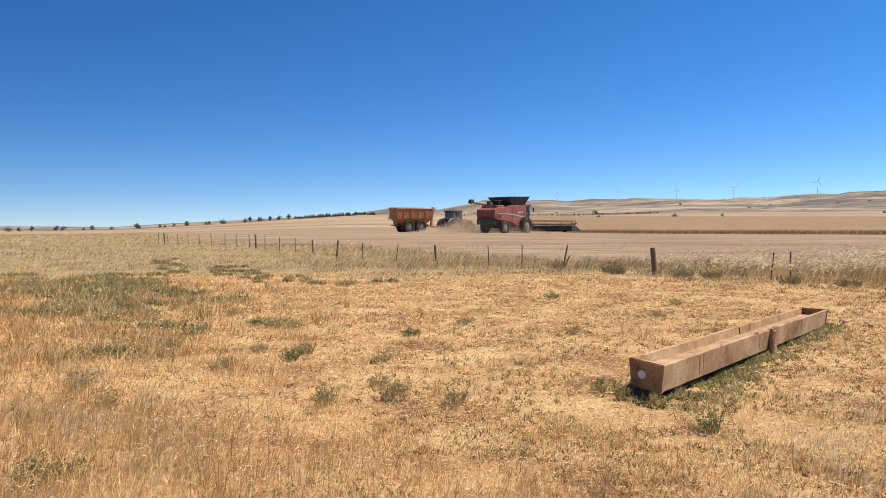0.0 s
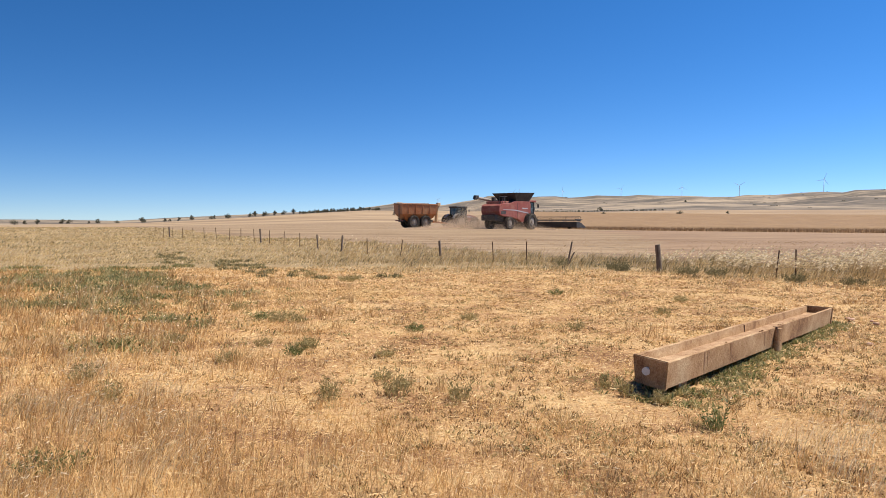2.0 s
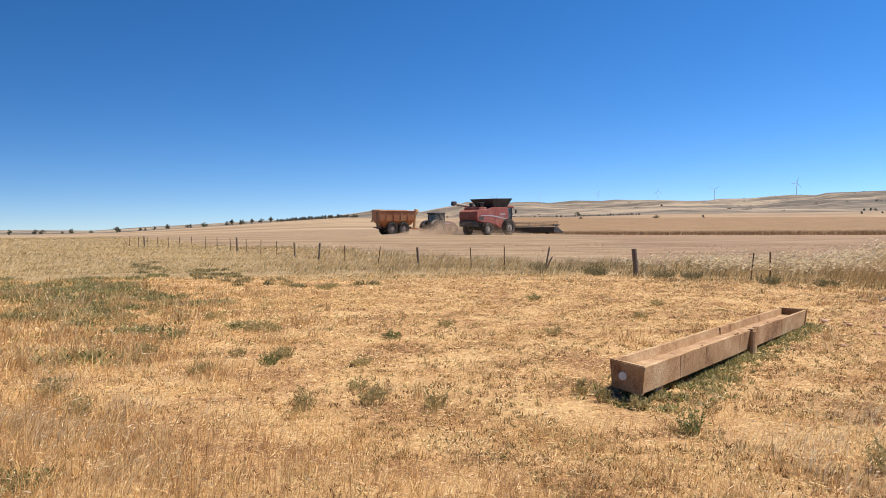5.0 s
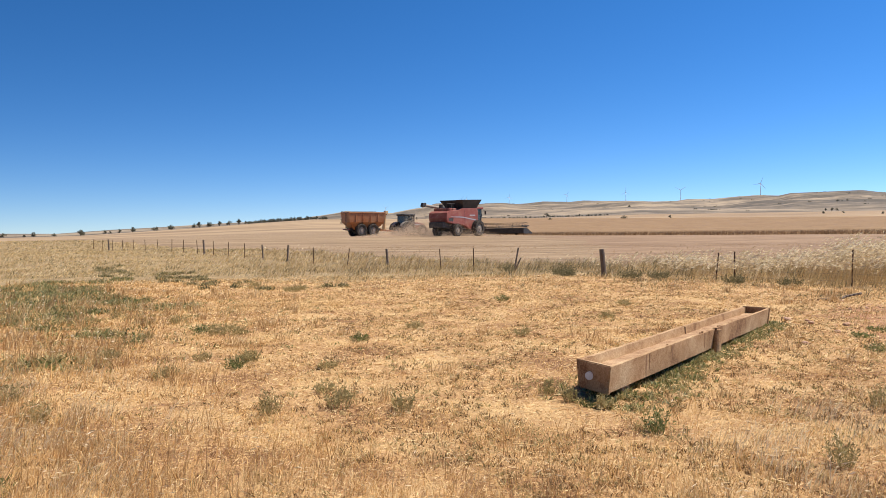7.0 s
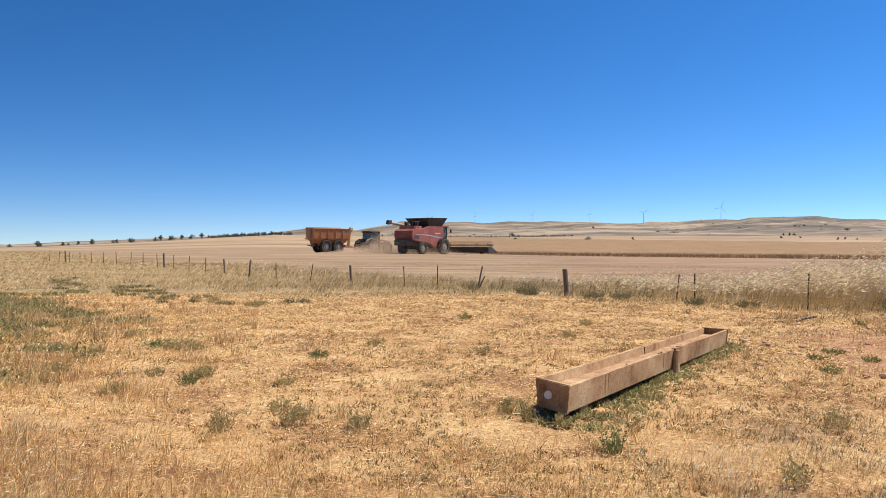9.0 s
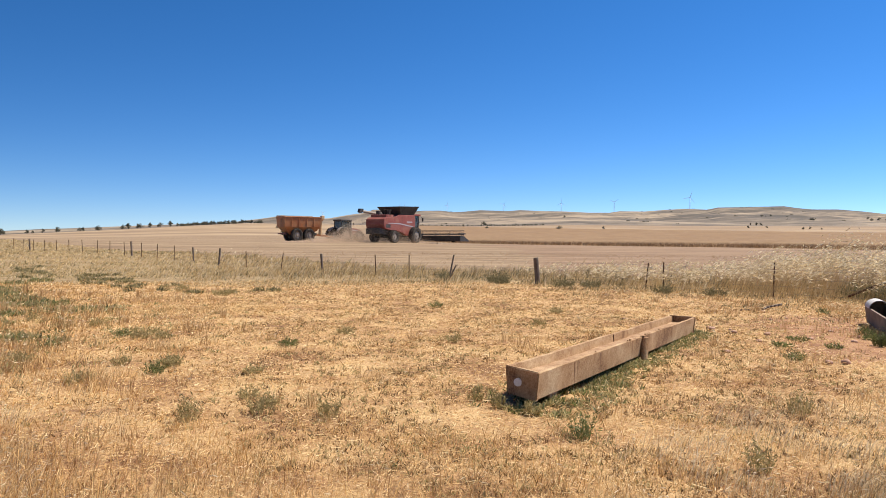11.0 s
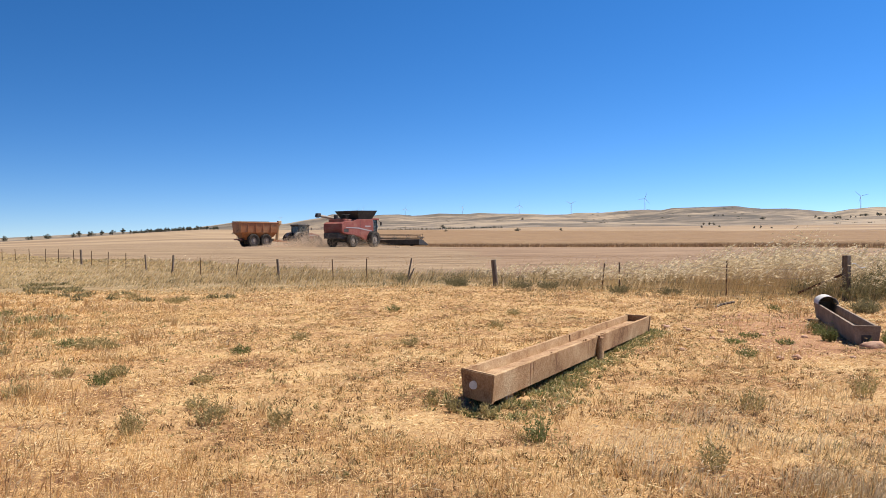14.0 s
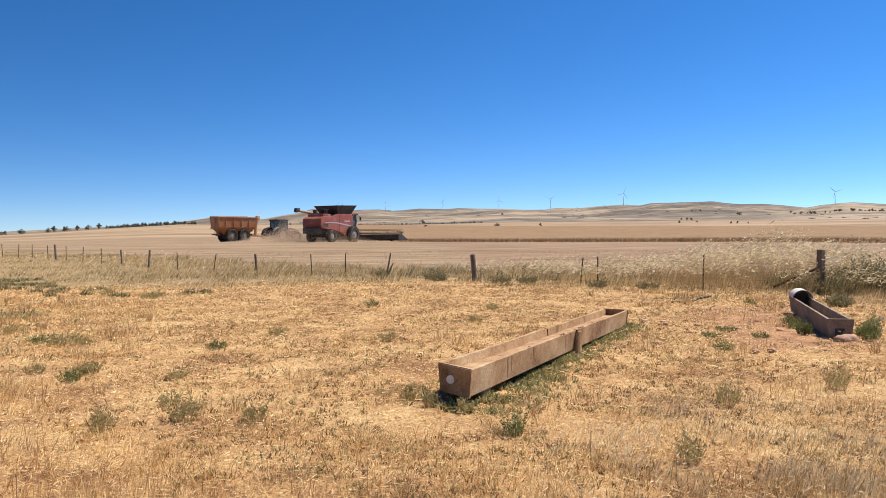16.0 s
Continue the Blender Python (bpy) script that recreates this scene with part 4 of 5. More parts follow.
# ---------------------------------------------------------------- fence
def fence():
    def at(s):
        p = FENCE_O + FENCE_D * s
        return float(p[0]), float(p[1]), float(ground_z(p[0], p[1])) - 0.04

    steel = [(3.3, 1.5, 0.96), (6.37, 0, 0.86), (6.95, 6, 0.84), (16.9, 0, 0.88), (18.8, -3, 0.86), (25.5, 8, 0.9), (28.4, -1, 0.9), (35.8, 0, .9), (37.9, 2, .9), (39.9, 0, .9),
             (42.2, -3, .9), (44.4, 0, .9), (46.4, 2, .9)] + [(48.8 + 2.4 * k, (k * 37) % 9 - 4, .9) for k in range(7)]
    wood = [(10.8, 5, 0.92, 0.085), (22.3, 4, 0.90, 0.055), (31.0, -4, 0.95, 0.05), (33.6, 3, 0.9, 0.045), (41.2, 3, .95, .06), (59.2, 3, .95, .06)]
    first = None
    for s, tilt, h in steel:
        x, y, z = at(s)
        if first is None:
            bm = block((-0.018, -0.0035, -0.3), (0.018, 0.0035, 0.96))
            block((-0.0035, 0.0, -0.3), (0.0035, 0.03, 0.96), bm=bm)
            first = empty("steel_fence_post", pose(x, y, z, 0, tilt, 0), "thin rusted steel star picket in the fence", "fence post", "fence posts")
            part("picket", bm, M_RUST, first)
        else:
            copy_thing(first, pose(x, y, z - (0.96 - h), 0, tilt, 0))
    for s, tilt, h, r in wood:
        x, y, z = at(s)
        bm = bmesh.new()
        tube((0, 0, -0.3), (0, 0, h), r * 1.1, r * 0.95, 12, bm)
        for v in bm.verts:
            v.co.x += 0.012 * noise.noise(v.co * 3 + Vector((s, 0, 0)))
        bmesh.ops.subdivide_edges(bm, edges=[e for e in bm.edges if abs(e.verts[0].co.z - e.verts[1].co.z) > 0.5], cuts=6)
        for v in bm.verts:
            v.co += Vector((noise.noise(v.co * 4), noise.noise(v.co * 4 + Vector((9, 0, 0))), 0)) * 0.015
        ob = part("wooden_fence_post", bm, M_WOOD, None, "weathered grey wooden fence post, slightly leaning")
        ob.matrix_world = pose(x, y, z, 0, -tilt, 0)
        tagged(ob, category="fence post", group="fence posts")
    # leaning timber by the line
    x, y, z = at(14.8)
    for tilt, r in ((11, 0.035), (26, 0.028)):
        bm = tube((0, 0, -0.2), (0, 0, 0.92 if tilt < 20 else 0.6), r, r * 0.8, 9)
        ob = part("leaning_fence_post", bm, M_WOOD, None, "dark wooden fence post leaning over")
        ob.matrix_world = pose(x, y, z, 0, tilt, 0)
        tagged(ob, category="fence post", group="fence posts")
    # strainer post with stay
    x, y, z = at(0.45)
    ob = empty("strainer_post", pose(x, y, z, 0, 0, 20), "stout square timber strainer post with a steel stay", "fence post")
    bm = block((-0.07, -0.07, -0.4), (0.07, 0.07, 1.13), 0.014)
    bmesh.ops.subdivide_edges(bm, edges=[e for e in bm.edges if abs(e.verts[0].co.z - e.verts[1].co.z) > 0.5], cuts=9)
    for v in bm.verts:
        v.co += Vector((noise.noise(v.co * 3.0), noise.noise(v.co * 3 + Vector((9, 0, 0))), 0)) * 0.02
    part("timber", bm, M_WOOD, ob)
    inv = ob.matrix_world.inverted()
    p, q = inv @ Vector((x, y, z + 0.72)), inv @ Vector((x - 0.66, y + 0.86, z + 0.2))
    part("stay", tube(p, q, 0.028, sides=10), M_RUST, ob, "rusted pipe stay")
    bm = bmesh.new()
    pts = [inv @ Vector((x + 0.1 + 0.36 * t, y - 0.05, z + 0.93 - 0.10 * t + 0.03 * math.sin(7 * t))) for t in np.linspace(0, 1, 8)]
    for a, b in zip(pts, pts[1:]):
        tube(a, b, 0.014, sides=6, bm=bm)
    part("tie_wire", bm, M_CHALK, ob, "pale twisted wire tie")
    # wires
    for h in (0.78, 0.56, 0.36, 0.18):
        bm = bmesh.new()
        ss = [0.45, 3.3, 6.6, 10.8, 14.8, 18.8, 22.3, 25.5, 28.4, 33.6, 41.2, 50, 59, 64]
        pts = []
        for a, b in zip(ss, ss[1:]):
            for f in (0, 0.5):
                px, py, pz = at(a + (b - a) * f)
                pts.append(Vector((px, py, pz + h - (0.02 if f else 0))))
        for a, b in zip(pts, pts[1:]):
            tube(a, b, 0.0022, sides=4, bm=bm, caps=False)
        tagged(part("fence_wire", bm, M_WIRE, None, "slack plain fence wire between the posts"), category="wire", group="fence wires")


# ---------------------------------------------------------------- machines
def wheel(parent, x, y, r, w, rim=0.55, mat=M_RIM):
    side = 1 if y > 0 else -1
    prof = [(rim * r, -w / 2 * 0.9), (r * 0.9, -w / 2), (r, -w / 2 * 0.7), (r, w / 2 * 0.7), (r * 0.9, w / 2), (rim * r, w / 2 * 0.9)]
    k = 28
    bm = loft([[(p * math.cos(2 * math.pi * i / k), q, p * math.sin(2 * math.pi * i / k)) for p, q in prof] for i in range(k)] +
              [[(p, q, 0) for p, q in prof]], close=True)
    bmesh.ops.remove_doubles(bm, verts=bm.verts, dist=1e-4)
    for i in range(22):                                       # lugs
        t = 2 * math.pi * i / 22
        for s in (-1, 1):
            m = Matrix.Rotation(-t - s * 0.06, 4, "Y") @ Matrix.Translation((r, s * w * 0.22, 0)) @ Matrix.Rotation(s * 0.5, 4, "X") @ Matrix.Diagonal((0.07, w * 0.5, 0.05, 1))
            bmesh.ops.create_cube(bm, size=1, matrix=m)
    wh = new("wheel")
    wh.parent, wh.location = parent, (x, y, r)
    part("tyre", bm, M_TYRE, wh)
    bm = bmesh.new()
    for a, b, c in ((rim * r, 0.25 * w, 0.32 * w), (rim * r * 0.45, 0.32 * w, 0.45 * w)):
        tube((0, side * b, 0), (0, side * c, 0), a, a * 0.9, 20, bm)
    tube((0, -side * 0.4 * w, 0), (0, side * 0.25 * w, 0), rim * r * 0.98, rim * r * 0.98, 20, bm)
    part("rim", bm, mat, wh)
    return wh


def combine(x, y, head):
    ob = empty("combine_harvester", pose(x, y, float(ground_z(x, y)), 0, 0, head), "dusty red combine harvester with raised grain tank and wide header", "combine harvester")
    body = [(-4.2, 1.75), (-4.35, 2.2), (-4.3, 2.85), (-3.9, 3.1), (-2.0, 3.25), (-1.3, 3.5), (1.75, 3.5), (1.95, 3.2), (1.95, 1.35), (1.2, 0.95), (0.2, 0.85), (-0.6, 1.25), (-2.0, 1.5), (-3.2, 1.55)]
    part("body", slab(body, -1.45, 1.45, 0.06), M_RED, ob)
    under = [(-3.9, 1.0), (-4.4, 1.5), (-4.2, 1.8), (1.6, 1.4), (1.6, 0.75), (-1.4, 0.7)]
    part("chassis", slab(under, -1.0, 1.0, 0.03), M_DARK, ob)
    lo = [(-1.0, -1.35, 3.48), (1.7, -1.35, 3.48), (1.7, 1.35, 3.48), (-1.0, 1.35, 3.48)]
    hi = [(-1.75, -1.85, 4.5), (2.25, -1.85, 4.62), (2.25, 1.85, 4.62), (-1.75, 1.85, 4.5)]
    inn = [(a * 0.97 + 0.01, b * 0.97, c) for a, b, c in hi]
    inl = [(a * 0.95, b * 0.95, c + 0.02) for a, b, c in lo]
    part("grain_tank_extension", loft([lo, hi, inn, inl]), M_DARK, ob, "dark flared grain tank extension")
    bm = block((-0.6, -1.2, 3.5), (1.4, 1.2, 4.1), 0.15)
    part("tank_cover", bm, M_DARK, ob)
    # cab
    cab = [(1.97, 1.75), (1.97, 3.45), (3.25, 3.45), (3.55, 2.6), (3.2, 1.75)]
    part("cab_glass", slab(cab, -0.95, 0.95, 0.05), M_GLASS, ob, "dark tinted cab windows")
    part("cab_roof", block((1.9, -1.1, 3.45), (3.6, 1.1, 3.68), 0.06), M_RED, ob)
    for s in (-1, 1):
        part("cab_pillar", tube((3.23, s * 0.97, 1.75), (3.28, s * 0.97, 3.46), 0.05, sides=6), M_DARK, ob)
        part("mirror", block((3.5, s * 1.45 - 0.12, 2.75), (3.56, s * 1.45 + 0.12, 3.2), 0.02), M_DARK, ob)
        part("mirror_arm", tube((3.4, s * 1.0, 3.5), (3.52, s * 1.45, 3.15), 0.025, sides=6), M_DARK, ob)
        part("stripe", slab([(-3.6, 2.42), (-1.2, 2.42), (1.2, 2.12), (1.6, 2.05), (1.5, 1.98), (0.8, 2.05), (-1.2, 2.3), (-3.6, 2.36)], s * 1.456, s * 1.47), M_SILVER, ob, "silver stripe along the side panel")
        part("rear_grille", block((-4.0, s * 1.456 - 0.01, 1.85), (-3.1, s * 1.456 + 0.01, 2.25), 0.0), M_DARK, ob)
        part("side_door_seam", block((-0.82, s * 1.456 - 0.006, 1.3), (-0.78, s * 1.456 + 0.006, 3.3)), M_DARK, ob)
        # writing on the side panel, too small to read
        part("lettering_bar", block((0.2, s * 1.456 - 0.008, 2.55), (1.3, s * 1.456 + 0.008, 2.68)), M_SILVER, ob)
        wheel(ob, 1.55, s * 1.75, 0.98, 0.75)
        wheel(ob, -2.55, s * 1.55, 0.74, 0.55)
    part("front_axle", tube((1.55, -1.5, 0.98), (1.55, 1.5, 0.98), 0.2), M_DARK, ob)
    part("rear_axle", tube((-2.55, -1.4, 0.74), (-2.55, 1.4, 0.74), 0.14), M_DARK, ob)
    part("straw_chopper", block((-4.75, -1.1, 1.05), (-4.1, 1.1, 1.75), 0.08), M_DARK, ob)
    part("engine_deck", block((-3.7, -1.2, 3.1), (-2.1, 1.2, 3.45), 0.08), M_RED, ob)
    for px in (-4.1, -3.5, -2.9):
        part("deck_rail_post", tube((px, -1.25, 3.0), (px, -1.25, 4.0), 0.025, sides=6), M_DARK, ob)
    part("deck_rail", tube((-4.1, -1.25, 4.0), (-2.6, -1.25, 4.0), 0.025, sides=6), M_DARK, ob)
    part("air_intake", tube((-3.2, 0.4, 3.4), (-3.2, 0.4, 3.95), 0.28), M_DARK, ob)
    part("exhaust", tube((-2.4, -0.6, 3.4), (-2.4, -0.6, 4.05), 0.09), M_DARK, ob)
    part("unloading_auger", tube((-0.6, 1.62, 3.45), (-4.9, 1.62, 3.85), 0.17, 0.17, 14), M_RIM, ob, "dusty grey folded unloading auger")
    part("auger_spout", slab([(-4.85, 3.75), (-4.8, 4.15), (-5.35, 4.15), (-5.5, 3.7), (-5.2, 3.6)], 1.4, 1.84, 0.05), M_DARK, ob)
    bm = bmesh.new()
    for k in range(6):
        tube((2.0, -1.35, 0.6 + 0.25 * k), (2.0, -1.75, 0.6 + 0.25 * k), 0.02, sides=6, bm=bm)
    for py in (-1.35, -1.75):
        tube((2.0, py, 0.5), (2.0, py, 2.6), 0.025, sides=6, bm=bm)
    part("ladder", bm, M_DARK, ob)
    part("platform", block((1.95, -1.75, 1.68), (2.7, -0.95, 1.76)), M_DARK, ob)
    part("feeder_house", slab([(1.9, 1.0), (1.9, 1.75), (4.1, 1.15), (4.1, 0.45)], -0.75, 0.75, 0.03), M_RED, ob)
    # header
    W = 6.9
    hd = new("header")
    hd.parent, hd.location, hd.scale = ob, (4.1, 0, 0.2), (1, 1, 0.85)
    part("back_frame", slab([(0, 0.15), (0, 0.75), (0.12, 0.75), (0.3, 0.3), (1.2, 0.08), (1.2, 0.02), (0.2, 0.02)], -W, W), M_DARK, hd)
    part("top_beam", tube((0.08, -W, 0.8), (0.08, W, 0.8), 0.09, sides=8), M_DARK, hd)
    for s in (-1, 1):
        part("crop_divider", slab([(0, 0.1), (0, 0.85), (0.6, 0.9), (1.3, 0.55), (2.2, 0.08), (1.9, 0.0)], s * W - 0.05, s * W + 0.05, 0.02), M_DARK, hd)
        part("reel_arm", slab([(0.05, 1.15), (0.05, 1.3), (1.5, 1.25), (1.5, 1.12)], s * W * 0.97 - 0.05, s * W * 0.97 + 0.05), M_DARK, hd)
        part("gauge_wheel", tube((0.5, s * W * 0.8 - 0.12, 0.12), (0.5, s * W * 0.8 + 0.12, 0.12), 0.26, sides=16), M_TYRE, hd)
    part("reel_shaft", tube((1.3, -W * 0.96, 1.05), (1.3, W * 0.96, 1.05), 0.07, sides=8), M_DARK, hd)
    for k in range(6):
        t = 2 * math.pi * k / 6 + 0.3
        bx, bz = 1.3 + 0.62 * math.cos(t), 1.05 + 0.62 * math.sin(t)
        bm = tube((bx, -W * 0.95, bz), (bx, W * 0.95, bz), 0.03, sides=6)
        for i in range(58):
            py = -W * 0.94 + i * W * 1.88 / 57
            tube((bx, py, bz), (bx + 0.06, py, bz - 0.26), 0.012, sides=3, bm=bm, caps=False)
        part("reel_bat", bm, M_DARK, hd, "reel bat with tines")
    for py in np.linspace(-W * 0.95, W * 0.95, 7):
        bm = bmesh.new()
        for k in range(6):
            t = 2 * math.pi * k / 6 + 0.3
            tube((1.3, py, 1.05), (1.3 + 0.62 * math.cos(t), py, 1.05 + 0.62 * math.sin(t)), 0.025, sides=4, bm=bm)
        part("reel_spider", bm, M_DARK, hd)
    part("draper_deck", block((0.25, -W * 0.97, 0.16), (1.05, W * 0.97, 0.24)), M_DARK, hd)


def tractor(x, y, head):
    ob = empty("tractor", pose(x, y, float(ground_z(x, y)), 0, 0, head), "dusty red tractor hitched to a grain cart", "tractor")
    hood = [(0.35, 1.05), (0.35, 1.95), (1.2, 1.95), (2.35, 1.7), (2.6, 1.45), (2.62, 1.0), (2.3, 0.85)]
    part("hood", slab(hood, -0.48, 0.48, 0.08), M_RED, ob)
    part("grille", block((2.56, -0.36, 0.95), (2.66, 0.36, 1.5), 0.02), M_DARK, ob)
    part("chassis", block((-1.5, -0.38, 0.6), (2.5, 0.38, 1.1), 0.05), M_DARK, ob)
    part("cab_glass", slab([(-1.25, 1.45), (-1.2, 2.85), (0.3, 2.85), (0.5, 1.5)], -0.82, 0.82, 0.05), M_GLASS, ob, "dark tinted cab windows")
    part("cab_roof", block((-1.4, -0.95, 2.85), (0.5, 0.95, 3.08), 0.07), M_DARK, ob)
    for s in (-1, 1):
        for a, b in (((-1.25, 1.4), (-1.22, 2.9)), ((-0.5, 1.4), (-0.48, 2.9)), ((0.5, 1.4), (0.3, 2.9))):
            part("cab_pillar", tube((a[0], s * 0.84, a[1]), (b[0], s * 0.84, b[1]), 0.05, sides=6), M_DARK, ob)
        arc = [(-1.05 + 1.08 * math.cos(t), 0.98 + 1.08 * math.sin(t)) for t in np.linspace(0.25, 2.7, 12)]
        arc += [(-1.05 + 1.0 * math.cos(t), 0.98 + 1.0 * math.sin(t)) for t in np.linspace(2.7, 0.25, 12)]
        part("fender", slab(arc, s * 0.75, s * 1.25), M_RIM, ob)
        wheel(ob, -1.05, s * 0.98, 0.98, 0.55)
        wheel(ob, -1.05, s * 1.62, 0.98, 0.55)
        wheel(ob, 1.75, s * 0.95, 0.74, 0.5)
        part("front_fender", block((1.2, s * 0.95 - 0.25, 1.5), (2.2, s * 0.95 + 0.25, 1.55), 0.02), M_DARK, ob)
        part("mirror", block((0.55, s * 1.2 - 0.1, 2.3), (0.6, s * 1.2 + 0.1, 2.65), 0.02), M_DARK, ob)
    part("exhaust", tube((0.55, -0.62, 1.5), (0.55, -0.62, 3.05), 0.07), M_DARK, ob)
    part("hood_stripe", slab([(0.5, 1.7), (1.3, 1.7), (2.2, 1.5), (2.2, 1.45), (0.5, 1.62)], -0.49, -0.484), M_SILVER, ob)
    part("steps", block((-0.1, -1.0, 0.5), (0.35, -0.6, 1.2), 0.03), M_DARK, ob)


def chaser_bin(x, y, head):
    ob = empty("grain_cart", pose(x, y, float(ground_z(x, y)), 0, 0, head) @ Matrix.Diagonal((0.88, 0.95, 1, 1)), "orange grain chaser bin with tandem wheels and folded auger", "grain cart")
    lo = [(-1.9, -0.75, 0.95), (1.8, -0.75, 0.95), (1.8, 0.75, 0.95), (-1.9, 0.75, 0.95)]
    mid = [(-2.9, -1.5, 1.95), (2.7, -1.5, 1.95), (2.7, 1.5, 1.95), (-2.9, 1.5, 1.95)]
    hi = [(-3.05, -1.6, 3.25), (2.85, -1.6, 3.25), (2.85, 1.6, 3.25), (-3.05, 1.6, 3.25)]
    inh = [(a * 0.98, b * 0.97, c) for a, b, c in hi]
    inm = [(a * 0.98, b * 0.97, c) for a, b, c in mid]
    part("hopper", loft([lo, mid, hi, inh, inm, [(a, b * 0.9, c + 0.03) for a, b, c in lo]], caps=True), M_ORANGE, ob)
    for s in (-1, 1):
        part("rim_rail", tube((-3.05, s * 1.6, 3.25), (2.85, s * 1.6, 3.25), 0.06, sides=8), M_ORANGE, ob)
        for px in (-1.9, -0.7, 0.5, 1.7):
            bm = block((px - 0.04, s * 1.56 - 0.06, 1.92), (px + 0.04, s * 1.56 + 0.07, 3.22))
            part("side_rib", bm, M_ORANGE, ob)
        wheel(ob, -1.0, s * 1.35, 0.86, 0.7)
        wheel(ob, 0.95, s * 1.35, 0.86, 0.7)
    for px in (-3.05, 2.85):
        part("rim_rail", tube((px, -1.6, 3.25), (px, 1.6, 3.25), 0.06, sides=8), M_ORANGE, ob)
    part("tarpaulin_roll", tube((-3.0, 1.45, 3.36), (2.8, 1.45, 3.36), 0.12, sides=10), M_DARK, ob)
    part("chassis", block((-2.6, -0.55, 0.85), (2.6, 0.55, 1.15), 0.04), M_DARK, ob)
    part("walking_beam", block((-1.2, -1.1, 0.75), (1.2, 1.1, 0.95), 0.04), M_DARK, ob)
    part("drawbar", slab([(2.5, 0.8), (2.5, 1.1), (5.7, 0.72), (5.7, 0.52)], -0.16, 0.16, 0.02), M_ORANGE, ob)
    part("auger_tube", tube((2.95, -0.9, 0.95), (2.95, -1.25, 3.1), 0.24, sides=14), M_PALE, ob, "pale orange lower auger tube")
    part("folded_auger", tube((3.15, -1.2, 3.1), (3.15, 0.9, 1.6), 0.22, sides=14), M_ORANGE, ob)
    part("auger_spout", block((2.9, -1.6, 3.0), (3.4, -1.0, 3.5), 0.08), M_PALE, ob)
    bm = bmesh.new()
    for k in range(7):
        tube((-3.15, -0.9, 0.9 + 0.33 * k), (-3.15, -0.45, 0.9 + 0.33 * k), 0.02, sides=6, bm=bm)
    for py in (-0.9, -0.45):
        tube((-3.15, py, 0.8), (-3.12, py, 3.2), 0.025, sides=6, bm=bm)
    part("ladder", bm, M_DARK, ob)
    part("rear_light_bar", block((-2.9, -1.3, 0.95), (-2.75, 1.3, 1.1), 0.02), M_RED, ob)


def polar(az, r):
    return r * math.sin(radians(az)), r * math.cos(radians(az))


HEADING = 47        # the harvester's course; tractor and cart swing in behind it


# ---------------------------------------------------------------- crop, trees, turbines
def crop():
    """The uncut crop: a thick standing mat with a ragged, shaded edge."""
    azs = np.arange(6, 54, 0.2)
    rs = np.concatenate([[1.0, 1.004, 1.008, 1.013, 1.019, 1.027], np.geomspace(1.04, 5.2, 56)])
    A, K = np.meshgrid(np.radians(azs), rs)
    front = np.interp(azs, [6, 9, 13.3, 20, 26, 31, 36, 44, 54], [132, 128, 118, 108, 101, 96, 92, 86, 80])[None] + 0 * A
    R = front * K
    X, Y = R * np.sin(A), R * np.cos(A)
    Z = ground_z(X, Y)
    H = 0.62 + 0.05 * np.sin(X * 0.7) * np.sin(Y * 0.5) + rng.normal(0, 0.035, X.shape)
    H = H * np.clip((5.2 - K) / 0.8, 0, 1) * (0.02 + 0.98 * np.clip((K - 1) / 0.026, 0, 1))
    top = np.stack([X, Y, Z + H], -1)
    foot = np.stack([X[0] * 0.999, Y[0] * 0.999, Z[0] - 0.05], -1)
    n, k = len(azs), len(rs)
    V = np.vstack([foot, top.reshape(-1, 3)])
    i, j = np.meshgrid(np.arange(k), np.arange(n - 1), indexing="ij")
    a, b, c, d = i * n + j, i * n + j + 1, (i + 1) * n + j + 1, (i + 1) * n + j
    T = np.concatenate([np.stack([a, c, b], -1).reshape(-1, 3), np.stack([a, d, c], -1).reshape(-1, 3)])
    # loose stalks along the edge and over the top
    m = 28000
    az = rng.uniform(6, 54, m)
    f = np.interp(az, azs, front.mean(0)) * (1 + 1.2 * rng.uniform(0, 1, m) ** 1.2) + 1.0
    x, y = f * np.sin(np.radians(az)), f * np.cos(np.radians(az))
    edge = np.interp(az, azs, front.mean(0)) + rng.uniform(-0.3, 2.2, m)
    f = np.where(np.arange(m) < 16000, edge, f)
    x, y = f * np.sin(np.radians(az)), f * np.cos(np.radians(az))
    V2, T2 = blades(x, y, rng.uniform(0.34, 0.64, m), 0.0005 * f, rng.uniform(0.05, 0.35, m), rng.normal(0.2, 0.8, m), 0.3)
    cloth("standing_crop", np.vstack([V, V2]), np.vstack([T, T2 + len(V)]), [M_CROP], "ripe brown standing crop with a cut edge", "crop")


def stubble():
    m = 26000
    x, y, r = sector(m, 24, 70, 0.4, -40, 50)
    ok = fence_off(x, y) > 6
    x, y, r = x[ok], y[ok], r[ok]
    n = len(x)
    V, T = blades(x, y, rng.uniform(0.03, 0.08, n), 0.0007 * r, rng.uniform(0.2, 1.3, n), rng.uniform(0, 6.28, n), 0.3)
    cloth("stubble", V, T, [M_CROP], "short cut stubble rows in the harvested field", "stubble")


